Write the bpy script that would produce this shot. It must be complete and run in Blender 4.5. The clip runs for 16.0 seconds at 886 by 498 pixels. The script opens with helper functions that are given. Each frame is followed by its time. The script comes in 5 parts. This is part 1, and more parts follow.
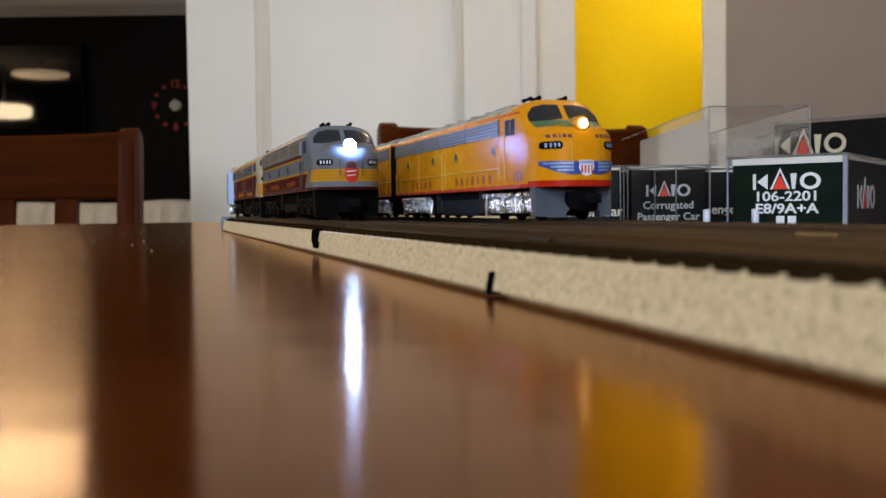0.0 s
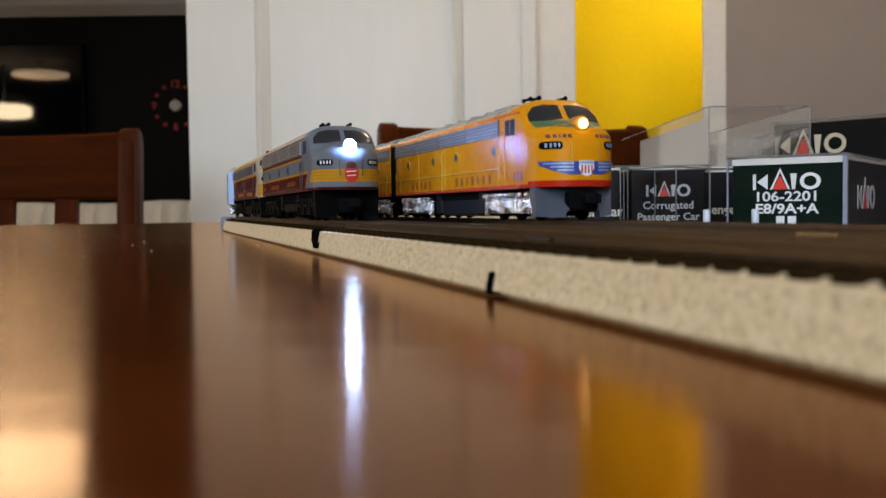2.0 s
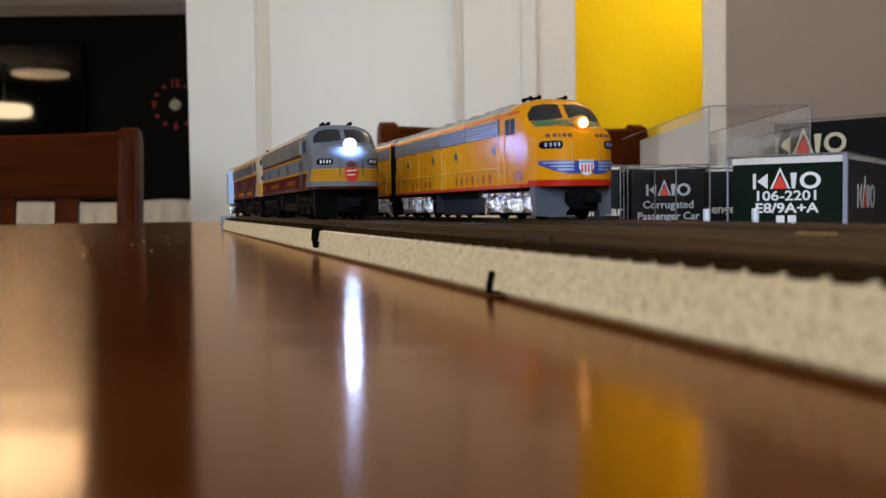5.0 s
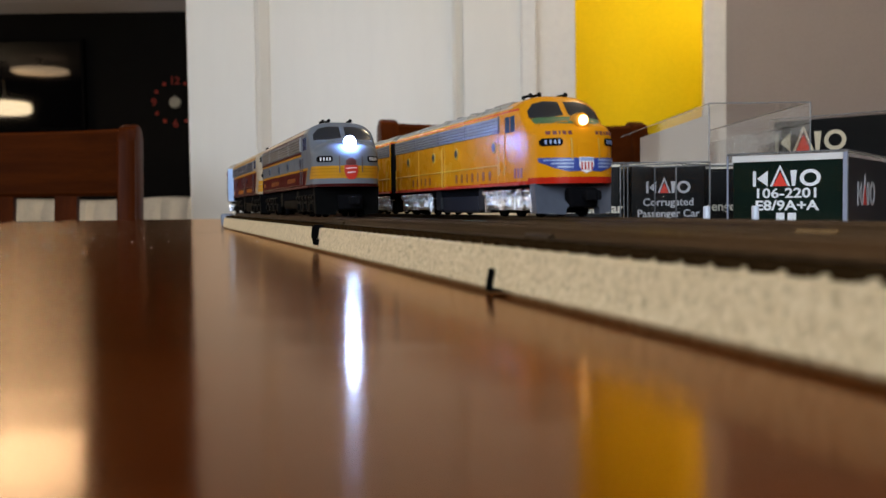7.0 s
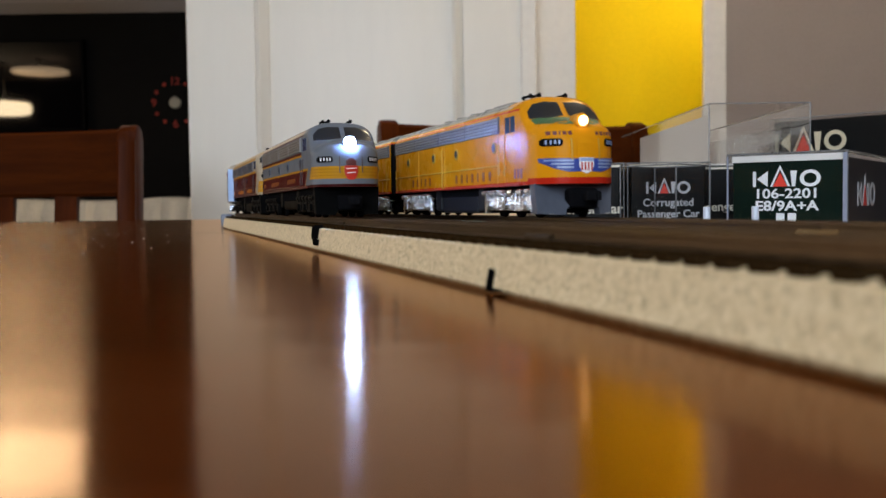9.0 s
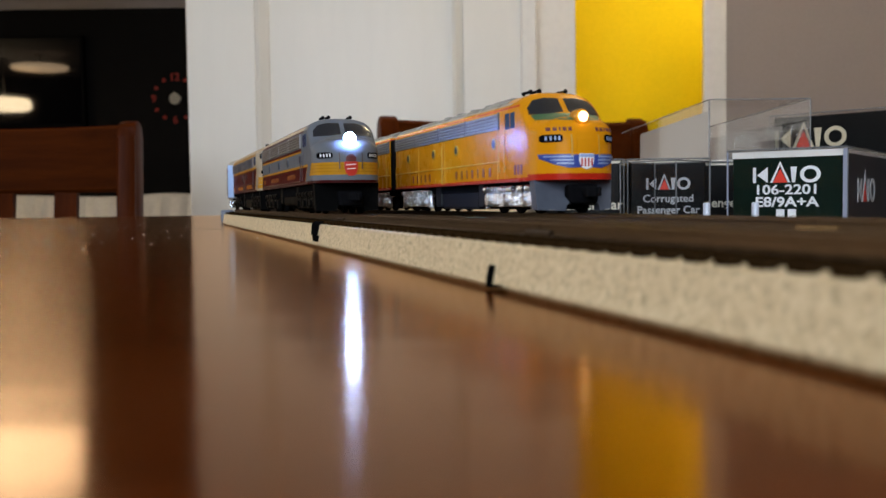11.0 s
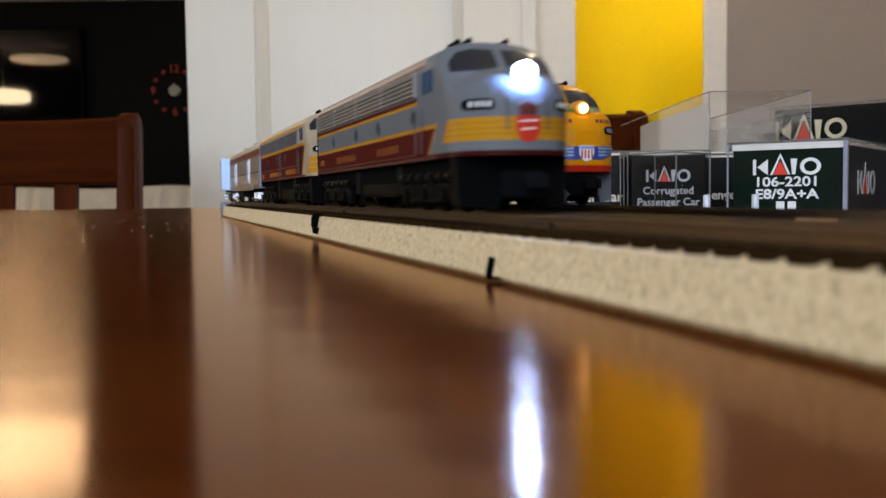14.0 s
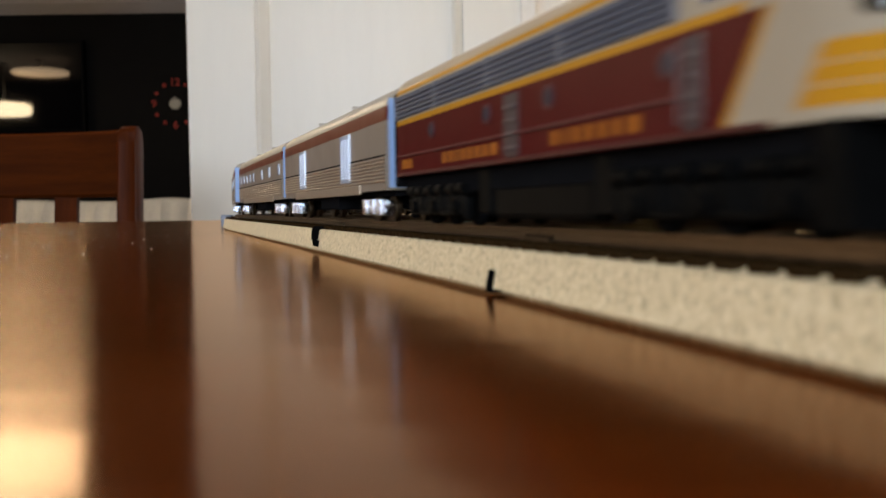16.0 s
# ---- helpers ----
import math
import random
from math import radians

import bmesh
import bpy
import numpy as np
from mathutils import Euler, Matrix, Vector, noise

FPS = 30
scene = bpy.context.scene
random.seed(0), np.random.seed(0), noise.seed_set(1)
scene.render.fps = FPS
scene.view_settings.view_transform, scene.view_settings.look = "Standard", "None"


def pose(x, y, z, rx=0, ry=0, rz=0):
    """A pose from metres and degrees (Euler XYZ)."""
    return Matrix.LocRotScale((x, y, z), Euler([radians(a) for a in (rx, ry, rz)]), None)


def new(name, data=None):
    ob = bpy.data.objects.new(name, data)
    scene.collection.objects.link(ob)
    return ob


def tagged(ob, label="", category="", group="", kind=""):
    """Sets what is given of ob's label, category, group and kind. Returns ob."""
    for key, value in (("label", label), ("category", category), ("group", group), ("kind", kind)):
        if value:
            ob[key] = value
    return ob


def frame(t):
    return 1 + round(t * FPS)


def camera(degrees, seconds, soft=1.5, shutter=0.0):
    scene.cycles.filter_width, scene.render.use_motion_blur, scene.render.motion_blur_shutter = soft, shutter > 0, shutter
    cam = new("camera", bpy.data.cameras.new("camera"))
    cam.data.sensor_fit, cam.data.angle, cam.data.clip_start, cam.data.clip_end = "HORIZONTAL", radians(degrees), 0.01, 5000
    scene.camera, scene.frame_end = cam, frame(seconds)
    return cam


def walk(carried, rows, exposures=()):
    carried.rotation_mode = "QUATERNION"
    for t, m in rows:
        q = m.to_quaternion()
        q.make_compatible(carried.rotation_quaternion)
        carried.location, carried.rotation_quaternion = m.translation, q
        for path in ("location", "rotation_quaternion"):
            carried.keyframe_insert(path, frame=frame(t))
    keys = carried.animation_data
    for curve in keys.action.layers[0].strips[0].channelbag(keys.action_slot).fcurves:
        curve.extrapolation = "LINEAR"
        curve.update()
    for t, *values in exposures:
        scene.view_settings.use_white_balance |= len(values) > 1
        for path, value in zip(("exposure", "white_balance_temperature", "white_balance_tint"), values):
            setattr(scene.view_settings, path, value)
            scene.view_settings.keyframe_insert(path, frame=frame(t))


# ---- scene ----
cam = camera(50.9, 16.0, soft=1.5, shutter=0.75)
# a telephone's wide aperture close to small things
cam.data.dof.use_dof = True
cam.data.dof.focus_distance = 0.30
cam.data.dof.aperture_fstop = 38.0

# World: origin on the floor under the camera, y along the straight of the railway, table top at TOP.
MM = 0.001
TOP = 0.75
EYE = (0.0, 0.0, TOP + 0.01186)
YAW = 17.66
TILT = 2.493
FOCAL = 1647.2


def aim(drift):
    """The camera's pose, its tilt drifting a little while it stands."""
    return pose(0, 0, EYE[2], 0, 0, -YAW) @ pose(0, 0, 0, 90 - TILT + math.degrees(drift / FOCAL)) @ pose(0, 0, 0, 0, 0, -0.754)


DRIFT = ((0, 0), (0.5, 0.6), (1, 4.6), (1.5, 1.2), (2, 0.3), (2.5, 0), (3, 0), (3.5, 0.3), (4, 1.4), (5.2, -1.5), (6.5, -4),
         (7, -5.5), (7.5, -6.5), (8, -7.9), (8.5, -7.8), (9, -4.8), (10.2, -9), (11.5, -12.3), (12, -9.1), (12.5, -7.8), (13, -12),
         (13.5, -21.6), (14, -25.7), (14.5, -27.5), (15, -23), (15.5, -11.5), (16, -3.2))
walk(cam, [(t, aim(d)) for t, d in DRIFT],
     exposures=((0, 0.0), (13.4, 0.0), (14, 0.1), (14.5, 0.28), (15, 0.28), (15.5, 0.3), (16, 0.22)))

# ---- world, light ----
world = bpy.data.worlds.new("world")
scene.world = world
world.use_nodes = True
wn = world.node_tree
sky = wn.nodes.new("ShaderNodeTexSky")
sky.sky_type = "NISHITA"
sky.sun_disc = False
sky.sun_elevation, sky.sun_rotation = radians(30), radians(200)
wn.links.new(sky.outputs[0], wn.nodes["Background"].inputs[0])
wn.nodes["Background"].inputs[1].default_value = 0.08

ROOM = pose(0, 0, 0, 0, 0, -YAW)


def area(name, m, sx, sy, watts, colour):
    data = bpy.data.lights.new(name, "AREA")
    data.shape, data.size, data.size_y, data.energy, data.color = "RECTANGLE", sx, sy, watts, colour
    ob = new(name, data)
    ob.matrix_world = m
    return ob


def bulb(name, m, radius, watts, colour):
    data = bpy.data.lights.new(name, "POINT")
    data.shadow_soft_size, data.energy, data.color = radius, watts, colour
    ob = new(name, data)
    ob.matrix_world = m
    return ob


# daylight from the window behind the camera, warm light from an added left window
area("window_daylight", ROOM @ pose(-0.6, -2.16, 1.55, 90, 0, 0), 1.5, 1.2, 57, (0.73, 0.85, 1.0))
area("side_window_warm_light", ROOM @ pose(-3.4, 1.6, 1.5, 90, 0, -90), 1.3, 1.2, 25, (1.0, 0.86, 0.68))
# lamps under the ceiling; dining and hall lights are added, unseen fills
bulb("dining_fill", ROOM @ pose(0.75, 1.15, 2.1), 0.10, 16, (1.0, 0.78, 0.50))
bulb("living_room_bulb", ROOM @ pose(-2.35, 5.0, 1.96), 0.04, 0.35, (1.0, 0.84, 0.66))
bulb("hall_fill", ROOM @ pose(1.0, 2.57, 1.6), 0.05, 13, (1.0, 0.86, 0.62))

# ---- materials ----
def nodes_of(name):
    mat = bpy.data.materials.new(name)
    mat.use_nodes = True
    nt = mat.node_tree
    return mat, nt, nt.nodes["Principled BSDF"]


def add_noise(nt, scale, detail=4.0, rough=0.6, stretch=None):
    co = nt.nodes.new("ShaderNodeTexCoord")
    tex = nt.nodes.new("ShaderNodeTexNoise")
    tex.inputs["Scale"].default_value, tex.inputs["Detail"].default_value, tex.inputs["Roughness"].default_value = scale, detail, rough
    if stretch:
        mp = nt.nodes.new("ShaderNodeMapping")
        mp.inputs["Scale"].default_value = stretch
        nt.links.new(co.outputs["Object"], mp.inputs[0])
        nt.links.new(mp.outputs[0], tex.inputs["Vector"])
    else:
        nt.links.new(co.outputs["Object"], tex.inputs["Vector"])
    return tex


def ramp(nt, source, stops):
    r = nt.nodes.new("ShaderNodeValToRGB")
    els = r.color_ramp.elements
    while len(els) < len(stops):
        els.new(0.5)
    for e, (p, c) in zip(els, stops):
        e.position, e.color = p, (*c, 1) if len(c) == 3 else c
    nt.links.new(source, r.inputs[0])
    return r


def spread(nt, source, lo, hi):
    m = nt.nodes.new("ShaderNodeMapRange")
    m.inputs[3].default_value, m.inputs[4].default_value = lo, hi
    nt.links.new(source, m.inputs[0])
    return m.outputs[0]


def bumped(nt, bsdf, source, strength, distance):
    b = nt.nodes.new("ShaderNodeBump")
    b.inputs["Strength"].default_value, b.inputs["Distance"].default_value = strength, distance
    nt.links.new(source, b.inputs["Height"])
    nt.links.new(b.outputs[0], bsdf.inputs["Normal"])


def mix(nt, fac, a, b):
    m = nt.nodes.new("ShaderNodeMix")
    m.data_type = "RGBA"
    for k, v in ((0, fac), (6, a), (7, b)):
        if isinstance(v, (tuple, float, int)):
            m.inputs[k].default_value = (*v, 1) if isinstance(v, tuple) else v
        else:
            nt.links.new(v, m.inputs[k])
    return m.outputs[2]


def surface(name, colour, rough=0.5, metal=0.0, vary=0.12, grain=60.0, bump=0.1, depth=0.0005, coat=0.0, stretch=None):
    """Paint, plastic, plaster or metal, with uneven colour and gloss at two scales."""
    mat, nt, bsdf = nodes_of(name)
    fine, wide = add_noise(nt, grain, 5, 0.65, stretch), add_noise(nt, grain / 9, 3, 0.5, stretch)
    dark = tuple(c * (1 - vary) for c in colour)
    light = tuple(min(1, c * (1 + vary * 0.6)) for c in colour)
    r = ramp(nt, fine.outputs[0], [(0.3, dark), (0.7, light)])
    col = mix(nt, spread(nt, wide.outputs[0], 0, vary * 2.5), r.outputs[0], tuple(c * 0.7 for c in colour))
    nt.links.new(col, bsdf.inputs["Base Color"])
    nt.links.new(spread(nt, wide.outputs[0], max(0.02, rough * 0.75), min(1, rough * 1.25)), bsdf.inputs["Roughness"])
    bsdf.inputs["Metallic"].default_value = metal
    bsdf.inputs["Coat Weight"].default_value = coat
    if bump:
        bumped(nt, bsdf, fine.outputs[0], bump, depth)
    return mat


def wood(name, dark, light, rough, scale=1.0, coat=0.0, axis=1, bump=0.12, wave=0.0):
    mat, nt, bsdf = nodes_of(name)
    st = [26.0 * scale] * 3
    st[axis] = 1.6 * scale
    grain = add_noise(nt, 1.0, 8, 0.68, st)
    fine = add_noise(nt, 6.0, 6, 0.7, st)
    blot = add_noise(nt, 3.2 * scale, 3, 0.5)
    r = ramp(nt, grain.outputs[0], [(0.28, dark), (0.72, light)])
    col = mix(nt, spread(nt, blot.outputs[0], 0.05, 0.55), r.outputs[0], tuple(c * 0.62 for c in dark))
    col = mix(nt, spread(nt, fine.outputs[0], -0.15, 0.5), col, tuple(c * 0.8 for c in dark))
    nt.links.new(col, bsdf.inputs["Base Color"])
    nt.links.new(spread(nt, fine.outputs[0], rough * 0.8, rough * 1.3), bsdf.inputs["Roughness"])
    bsdf.inputs["Coat Weight"].default_value = coat
    bsdf.inputs["Coat Roughness"].default_value = rough
    bumped(nt, bsdf, fine.outputs[0], bump, 0.0006)
    if wave:
        # slow unevenness of the varnish along the grain
        st = [75.0] * 3
        st[axis] = 7.0
        slow = add_noise(nt, 1.0, 2, 0.5, st)
        b = nt.nodes.new("ShaderNodeBump")
        b.inputs["Strength"].default_value, b.inputs["Distance"].default_value = 1.0, wave
        nt.links.new(slow.outputs[0], b.inputs["Height"])
        nt.links.new(bsdf.inputs["Normal"].links[0].from_socket, b.inputs["Normal"])
        st = [24.0] * 3
        st[axis] = 4.0
        slower = add_noise(nt, 1.0, 3, 0.6, st)
        c = nt.nodes.new("ShaderNodeBump")
        c.inputs["Strength"].default_value, c.inputs["Distance"].default_value = 1.0, wave * 3
        nt.links.new(slower.outputs[0], c.inputs["Height"])
        nt.links.new(b.outputs[0], c.inputs["Normal"])
        nt.links.new(c.outputs[0], bsdf.inputs["Normal"])
    return mat


def glowing(name, colour, strength):
    mat, nt, bsdf = nodes_of(name)
    bsdf.inputs["Base Color"].default_value = (*colour, 1)
    bsdf.inputs["Emission Color"].default_value = (*colour, 1)
    bsdf.inputs["Emission Strength"].default_value = strength
    return mat


def livery(name, base, zones, rough=0.28, metal=0.0, shine=0.13):
    """Model paint in zones: (colour, z0, z1, y0, y1, slant), in millimetres over the rail and behind the nose."""
    mat, nt, bsdf = nodes_of(name)
    co = nt.nodes.new("ShaderNodeTexCoord")
    sp = nt.nodes.new("ShaderNodeSeparateXYZ")
    nt.links.new(co.outputs["Object"], sp.inputs[0])

    def calc(op, a, b):
        m = nt.nodes.new("ShaderNodeMath")
        m.operation = op
        for k, v in enumerate((a, b)):
            if isinstance(v, (int, float)):
                m.inputs[k].default_value = v
            else:
                nt.links.new(v, m.inputs[k])
        return m.outputs[0]

    wide = add_noise(nt, 90, 4, 0.6)
    col = base
    for c, z0, z1, y0, y1, slant in zones:
        ys = calc("ADD", sp.outputs[1], calc("MULTIPLY", sp.outputs[2], slant))
        m = calc("MULTIPLY", calc("GREATER_THAN", sp.outputs[2], z0 * MM), calc("LESS_THAN", sp.outputs[2], z1 * MM))
        m = calc("MULTIPLY", m, calc("MULTIPLY", calc("GREATER_THAN", ys, y0 * MM), calc("LESS_THAN", ys, y1 * MM)))
        col = mix(nt, m, col, c)
    col = mix(nt, spread(nt, wide.outputs[0], 0.0, 0.10), col, (0.02, 0.014, 0.01))
    nt.links.new(col, bsdf.inputs["Base Color"])
    nt.links.new(spread(nt, wide.outputs[0], rough * 0.8, rough * 1.3), bsdf.inputs["Roughness"])
    bsdf.inputs["Specular IOR Level"].default_value = shine
    bsdf.inputs["Metallic"].default_value = metal
    if not metal:
        fine = add_noise(nt, 900, 3, 0.6)
        bumped(nt, bsdf, fine.outputs[0], 0.06, 0.0002)
    return mat


TABLE_WOOD = wood("table_wood", (0.052, 0.009, 0.001), (0.158, 0.031, 0.003), 0.115, 1.0, 0.0, 0, 0.07, 0.00005)
CHAIR_WOOD = wood("chair_wood", (0.036, 0.007, 0.001), (0.150, 0.030, 0.003), 0.38, 1.4, 0.0, 2)
RAIL_WOOD = wood("chair_rail_wood", (0.034, 0.007, 0.001), (0.145, 0.030, 0.002), 0.38, 1.4, 0.0, 0)
FLOOR_WOOD = wood("floor_wood", (0.12, 0.06, 0.03), (0.3, 0.17, 0.09), 0.3, 0.6, 0.0, 1)
DOOR_WHITE = surface("door_white", (0.80, 0.78, 0.72), 0.38, 0, 0.02, 40, 0.08, 0.0006, 0, (1, 1, 0.15))
TRIM_WHITE = surface("trim_white", (0.82, 0.79, 0.74), 0.35, 0, 0.05, 50, 0.05)
YELLOW_WALL = surface("yellow_wall", (0.80, 0.58, 0.002), 0.55, 0, 0.05, 120, 0.15, 0.0008)
GREY_WALL = surface("taupe_wall", (0.32, 0.265, 0.24), 0.6, 0, 0.05, 120, 0.15, 0.0008)
DARK_WALL = surface("charcoal_wall", (0.004, 0.004, 0.005), 0.6, 0, 0.1, 110, 0.15, 0.0008)
PLASTER = surface("ceiling_white", (0.75, 0.74, 0.72), 0.8, 0, 0.04, 90, 0.1)
DIM_CEILING = surface("dim_ceiling", (0.055, 0.051, 0.056), 0.8, 0, 0.05, 90, 0.1)
GREY_TRIM = surface("grey_moulding", (0.32, 0.31, 0.33), 0.45, 0, 0.05, 60, 0.05)
BLACK_GLOSS = surface("screen_black", (0.002, 0.002, 0.003), 0.04, 0, 0.1, 20, 0.0)
BLACK_PLASTIC = surface("black_plastic", (0.006, 0.006, 0.007), 0.4, 0, 0.2, 700, 0.1, 0.0002)
DARK_GREY = surface("underframe_grey", (0.008, 0.008, 0.009), 0.5, 0, 0.25, 700, 0.2, 0.0002)
TRUCK_BLACK = surface("truck_black", (0.003, 0.003, 0.003), 0.55, 0, 0.3, 700, 0.2, 0.0002)
SILVER_GREY = surface("silver_grey_paint", (0.10, 0.113, 0.145), 0.4, 0.2, 0.12, 500, 0.1, 0.0002)
CHROME = surface("bright_plating", (0.72, 0.75, 0.82), 0.13, 1.0, 0.08, 420, 0.6, 0.0012)
RAIL_METAL = surface("rail_metal", (0.075, 0.052, 0.032), 0.42, 1.0, 0.2, 400, 0.1, 0.0002)
TIE_BROWN = surface("tie_brown", (0.024, 0.013, 0.005), 0.8, 0, 0.35, 500, 0.3, 0.0003)
JOINER_BLACK = surface("joiner_black", (0.004, 0.004, 0.004), 0.5, 0, 0.2, 500, 0.1, 0.0002)
BRASS = surface("bright_brass", (0.75, 0.55, 0.28), 0.25, 1.0, 0.1, 400, 0.1, 0.0002)
NOSE_INK = surface("nose_ink", (0.16, 0.035, 0.04), 0.4, 0, 0.1, 500, 0.05, 0.0002)
RED_PAINT = surface("red_paint", (0.52, 0.03, 0.015), 0.35, 0, 0.1, 500, 0.05, 0.0002)
GOLD_PAINT = surface("gold_paint", (0.36, 0.11, 0.006), 0.6, 0, 0.1, 500, 0.05, 0.0002)
BLUE_PAINT = surface("blue_paint", (0.03, 0.06, 0.30), 0.35, 0, 0.1, 500, 0.05, 0.0002)
WING_BLUE = surface("pale_blue_paint", (0.32, 0.42, 0.66), 0.35, 0, 0.1, 500, 0.05, 0.0002)
BEIGE_PAINT = surface("cream_paint", (0.70, 0.60, 0.42), 0.4, 0, 0.1, 500, 0.05, 0.0002)
LETTER_RED = surface("letter_red", (0.26, 0.045, 0.01), 0.4, 0, 0.1, 500, 0.05, 0.0002)
WHITE_INK = surface("white_ink", (0.90, 0.91, 0.92), 0.5, 0, 0.05, 300, 0.0)
RED_INK = surface("red_ink", (0.85, 0.05, 0.025), 0.45, 0, 0.05, 300, 0.0)
CARD_GREEN = surface("dark_green_card", (0.006, 0.016, 0.011), 0.3, 0, 0.25, 60, 0.05)
CARD_BLACK = surface("black_card", (0.010, 0.010, 0.010), 0.4, 0, 0.25, 60, 0.05)
CARD_WHITE = surface("white_card", (0.78, 0.76, 0.72), 0.5, 0, 0.06, 90, 0.05)
FOAM_GREY = surface("pale_foam", (0.52, 0.50, 0.49), 0.8, 0, 0.08, 400, 0.3)
WINDOW_DARK = surface("smoked_pane", (0.012, 0.014, 0.018), 0.08, 0, 0.1, 200, 0.0)
GREEN_PAINT = surface("green_paint", (0.05, 0.13, 0.05), 0.55, 0, 0.12, 500, 0.05, 0.0002)
CLOCK_RED = surface("clock_red", (0.28, 0.018, 0.010), 0.7, 0, 0.05, 60, 0.0)
CLOCK_GREY = surface("clock_steel", (0.15, 0.15, 0.145), 0.3, 0.6, 0.05, 60, 0.0)
CLOTH = surface("cream_cloth", (0.58, 0.57, 0.55), 0.85, 0, 0.1, 45, 0.4, 0.003)
TEAL_PLASTIC = surface("teal_plastic", (0.06, 0.36, 0.40), 0.4, 0, 0.1, 400, 0.0)
PEG_PLASTIC = surface("frosted_peg", (0.62, 0.68, 0.78), 0.3, 0, 0.08, 400, 0.0)
PLUG_BLUE = surface("plug_grey_blue", (0.17, 0.19, 0.24), 0.5, 0, 0.1, 300, 0.05, 0.0002)
HAZED_CARD = surface("hazed_side_card", (0.040, 0.038, 0.042), 0.4, 0, 0.25, 60, 0.05)
SLEEVE_REFLECTION = surface("sleeve_reflection", (0.30, 0.33, 0.42), 0.2, 0, 0.15, 90, 0.0)
PORT_GLASS = surface("porthole_glass", (0.018, 0.022, 0.04), 0.4, 0, 0.1, 200, 0.0)
COOL_LAMP = glowing("white_headlamp", (0.25, 0.43, 1.0), 350.0)
WARM_LAMP = glowing("warm_headlamp", (1.0, 0.72, 0.36), 5.0)
SHADE_GLOW = glowing("lamp_shade_glow", (1.0, 0.70, 0.42), 9.0)
BRIGHT_GLOW = glowing("lamp_glass_glow", (1.0, 0.78, 0.48), 42.0)
SOFT_GLOW = glowing("soft_shade_glow", (1.0, 0.82, 0.58), 9.5)


def ballast_material():
    mat, nt, bsdf = nodes_of("ballast")
    speck = nt.nodes.new("ShaderNodeTexVoronoi")
    speck.inputs["Scale"].default_value = 1700
    co = nt.nodes.new("ShaderNodeTexCoord")
    nt.links.new(co.outputs["Object"], speck.inputs["Vector"])
    wide = add_noise(nt, 260, 4, 0.6)
    bw = nt.nodes.new("ShaderNodeSeparateColor")
    nt.links.new(speck.outputs["Color"], bw.inputs[0])
    r = ramp(nt, bw.outputs[0], [(0.0, (0.34, 0.27, 0.15)), (0.16, (0.58, 0.46, 0.27)), (0.6, (0.69, 0.56, 0.34)), (1.0, (0.80, 0.67, 0.44))])
    col = mix(nt, spread(nt, wide.outputs[0], 0, 0.6), r.outputs[0], (0.54, 0.41, 0.25))
    nt.links.new(col, bsdf.inputs["Base Color"])
    bsdf.inputs["Roughness"].default_value = 0.62
    bumped(nt, bsdf, speck.outputs["Distance"], 0.16, 0.0005)
    return mat


def clear_material():
    mat, nt, bsdf = nodes_of("clear_plastic")
    out = nt.nodes["Material Output"]
    clear, gloss, both, fres = (nt.nodes.new("ShaderNodeBsdf" + k) if k in ("Transparent", "Glossy") else nt.nodes.new("Shader" + k)
                                for k in ("Transparent", "Glossy", "NodeMixShader", "NodeFresnel"))
    nt.nodes.remove(bsdf)
    clear.inputs[0].default_value = (0.985, 0.988, 0.99, 1)
    gloss.inputs["Roughness"].default_value = 0.04
    fres.inputs[0].default_value = 1.5
    weak = nt.nodes.new("ShaderNodeMath")
    weak.operation = "MULTIPLY"
    weak.inputs[1].default_value = 0.32
    nt.links.new(fres.outputs[0], weak.inputs[0])
    nt.links.new(weak.outputs[0], both.inputs[0])
    nt.links.new(clear.outputs[0], both.inputs[1])
    nt.links.new(gloss.outputs[0], both.inputs[2])
    nt.links.new(both.outputs[0], out.inputs[0])
    return mat


def rim_material():
    """The moulded edge of clear plastic: half see-through, half a bright gloss."""
    mat, nt, bsdf = nodes_of("clear_plastic_rim")
    bsdf.inputs["Base Color"].default_value = (0.30, 0.31, 0.32, 1)
    bsdf.inputs["Roughness"].default_value = 0.18
    clear, both = nt.nodes.new("ShaderNodeBsdfTransparent"), nt.nodes.new("ShaderNodeMixShader")
    clear.inputs[0].default_value = (0.8, 0.8, 0.8, 1)
    both.inputs[0].default_value = 0.5
    nt.links.new(clear.outputs[0], both.inputs[1])
    nt.links.new(bsdf.outputs[0], both.inputs[2])
    nt.links.new(both.outputs[0], nt.nodes["Material Output"].inputs[0])
    return mat


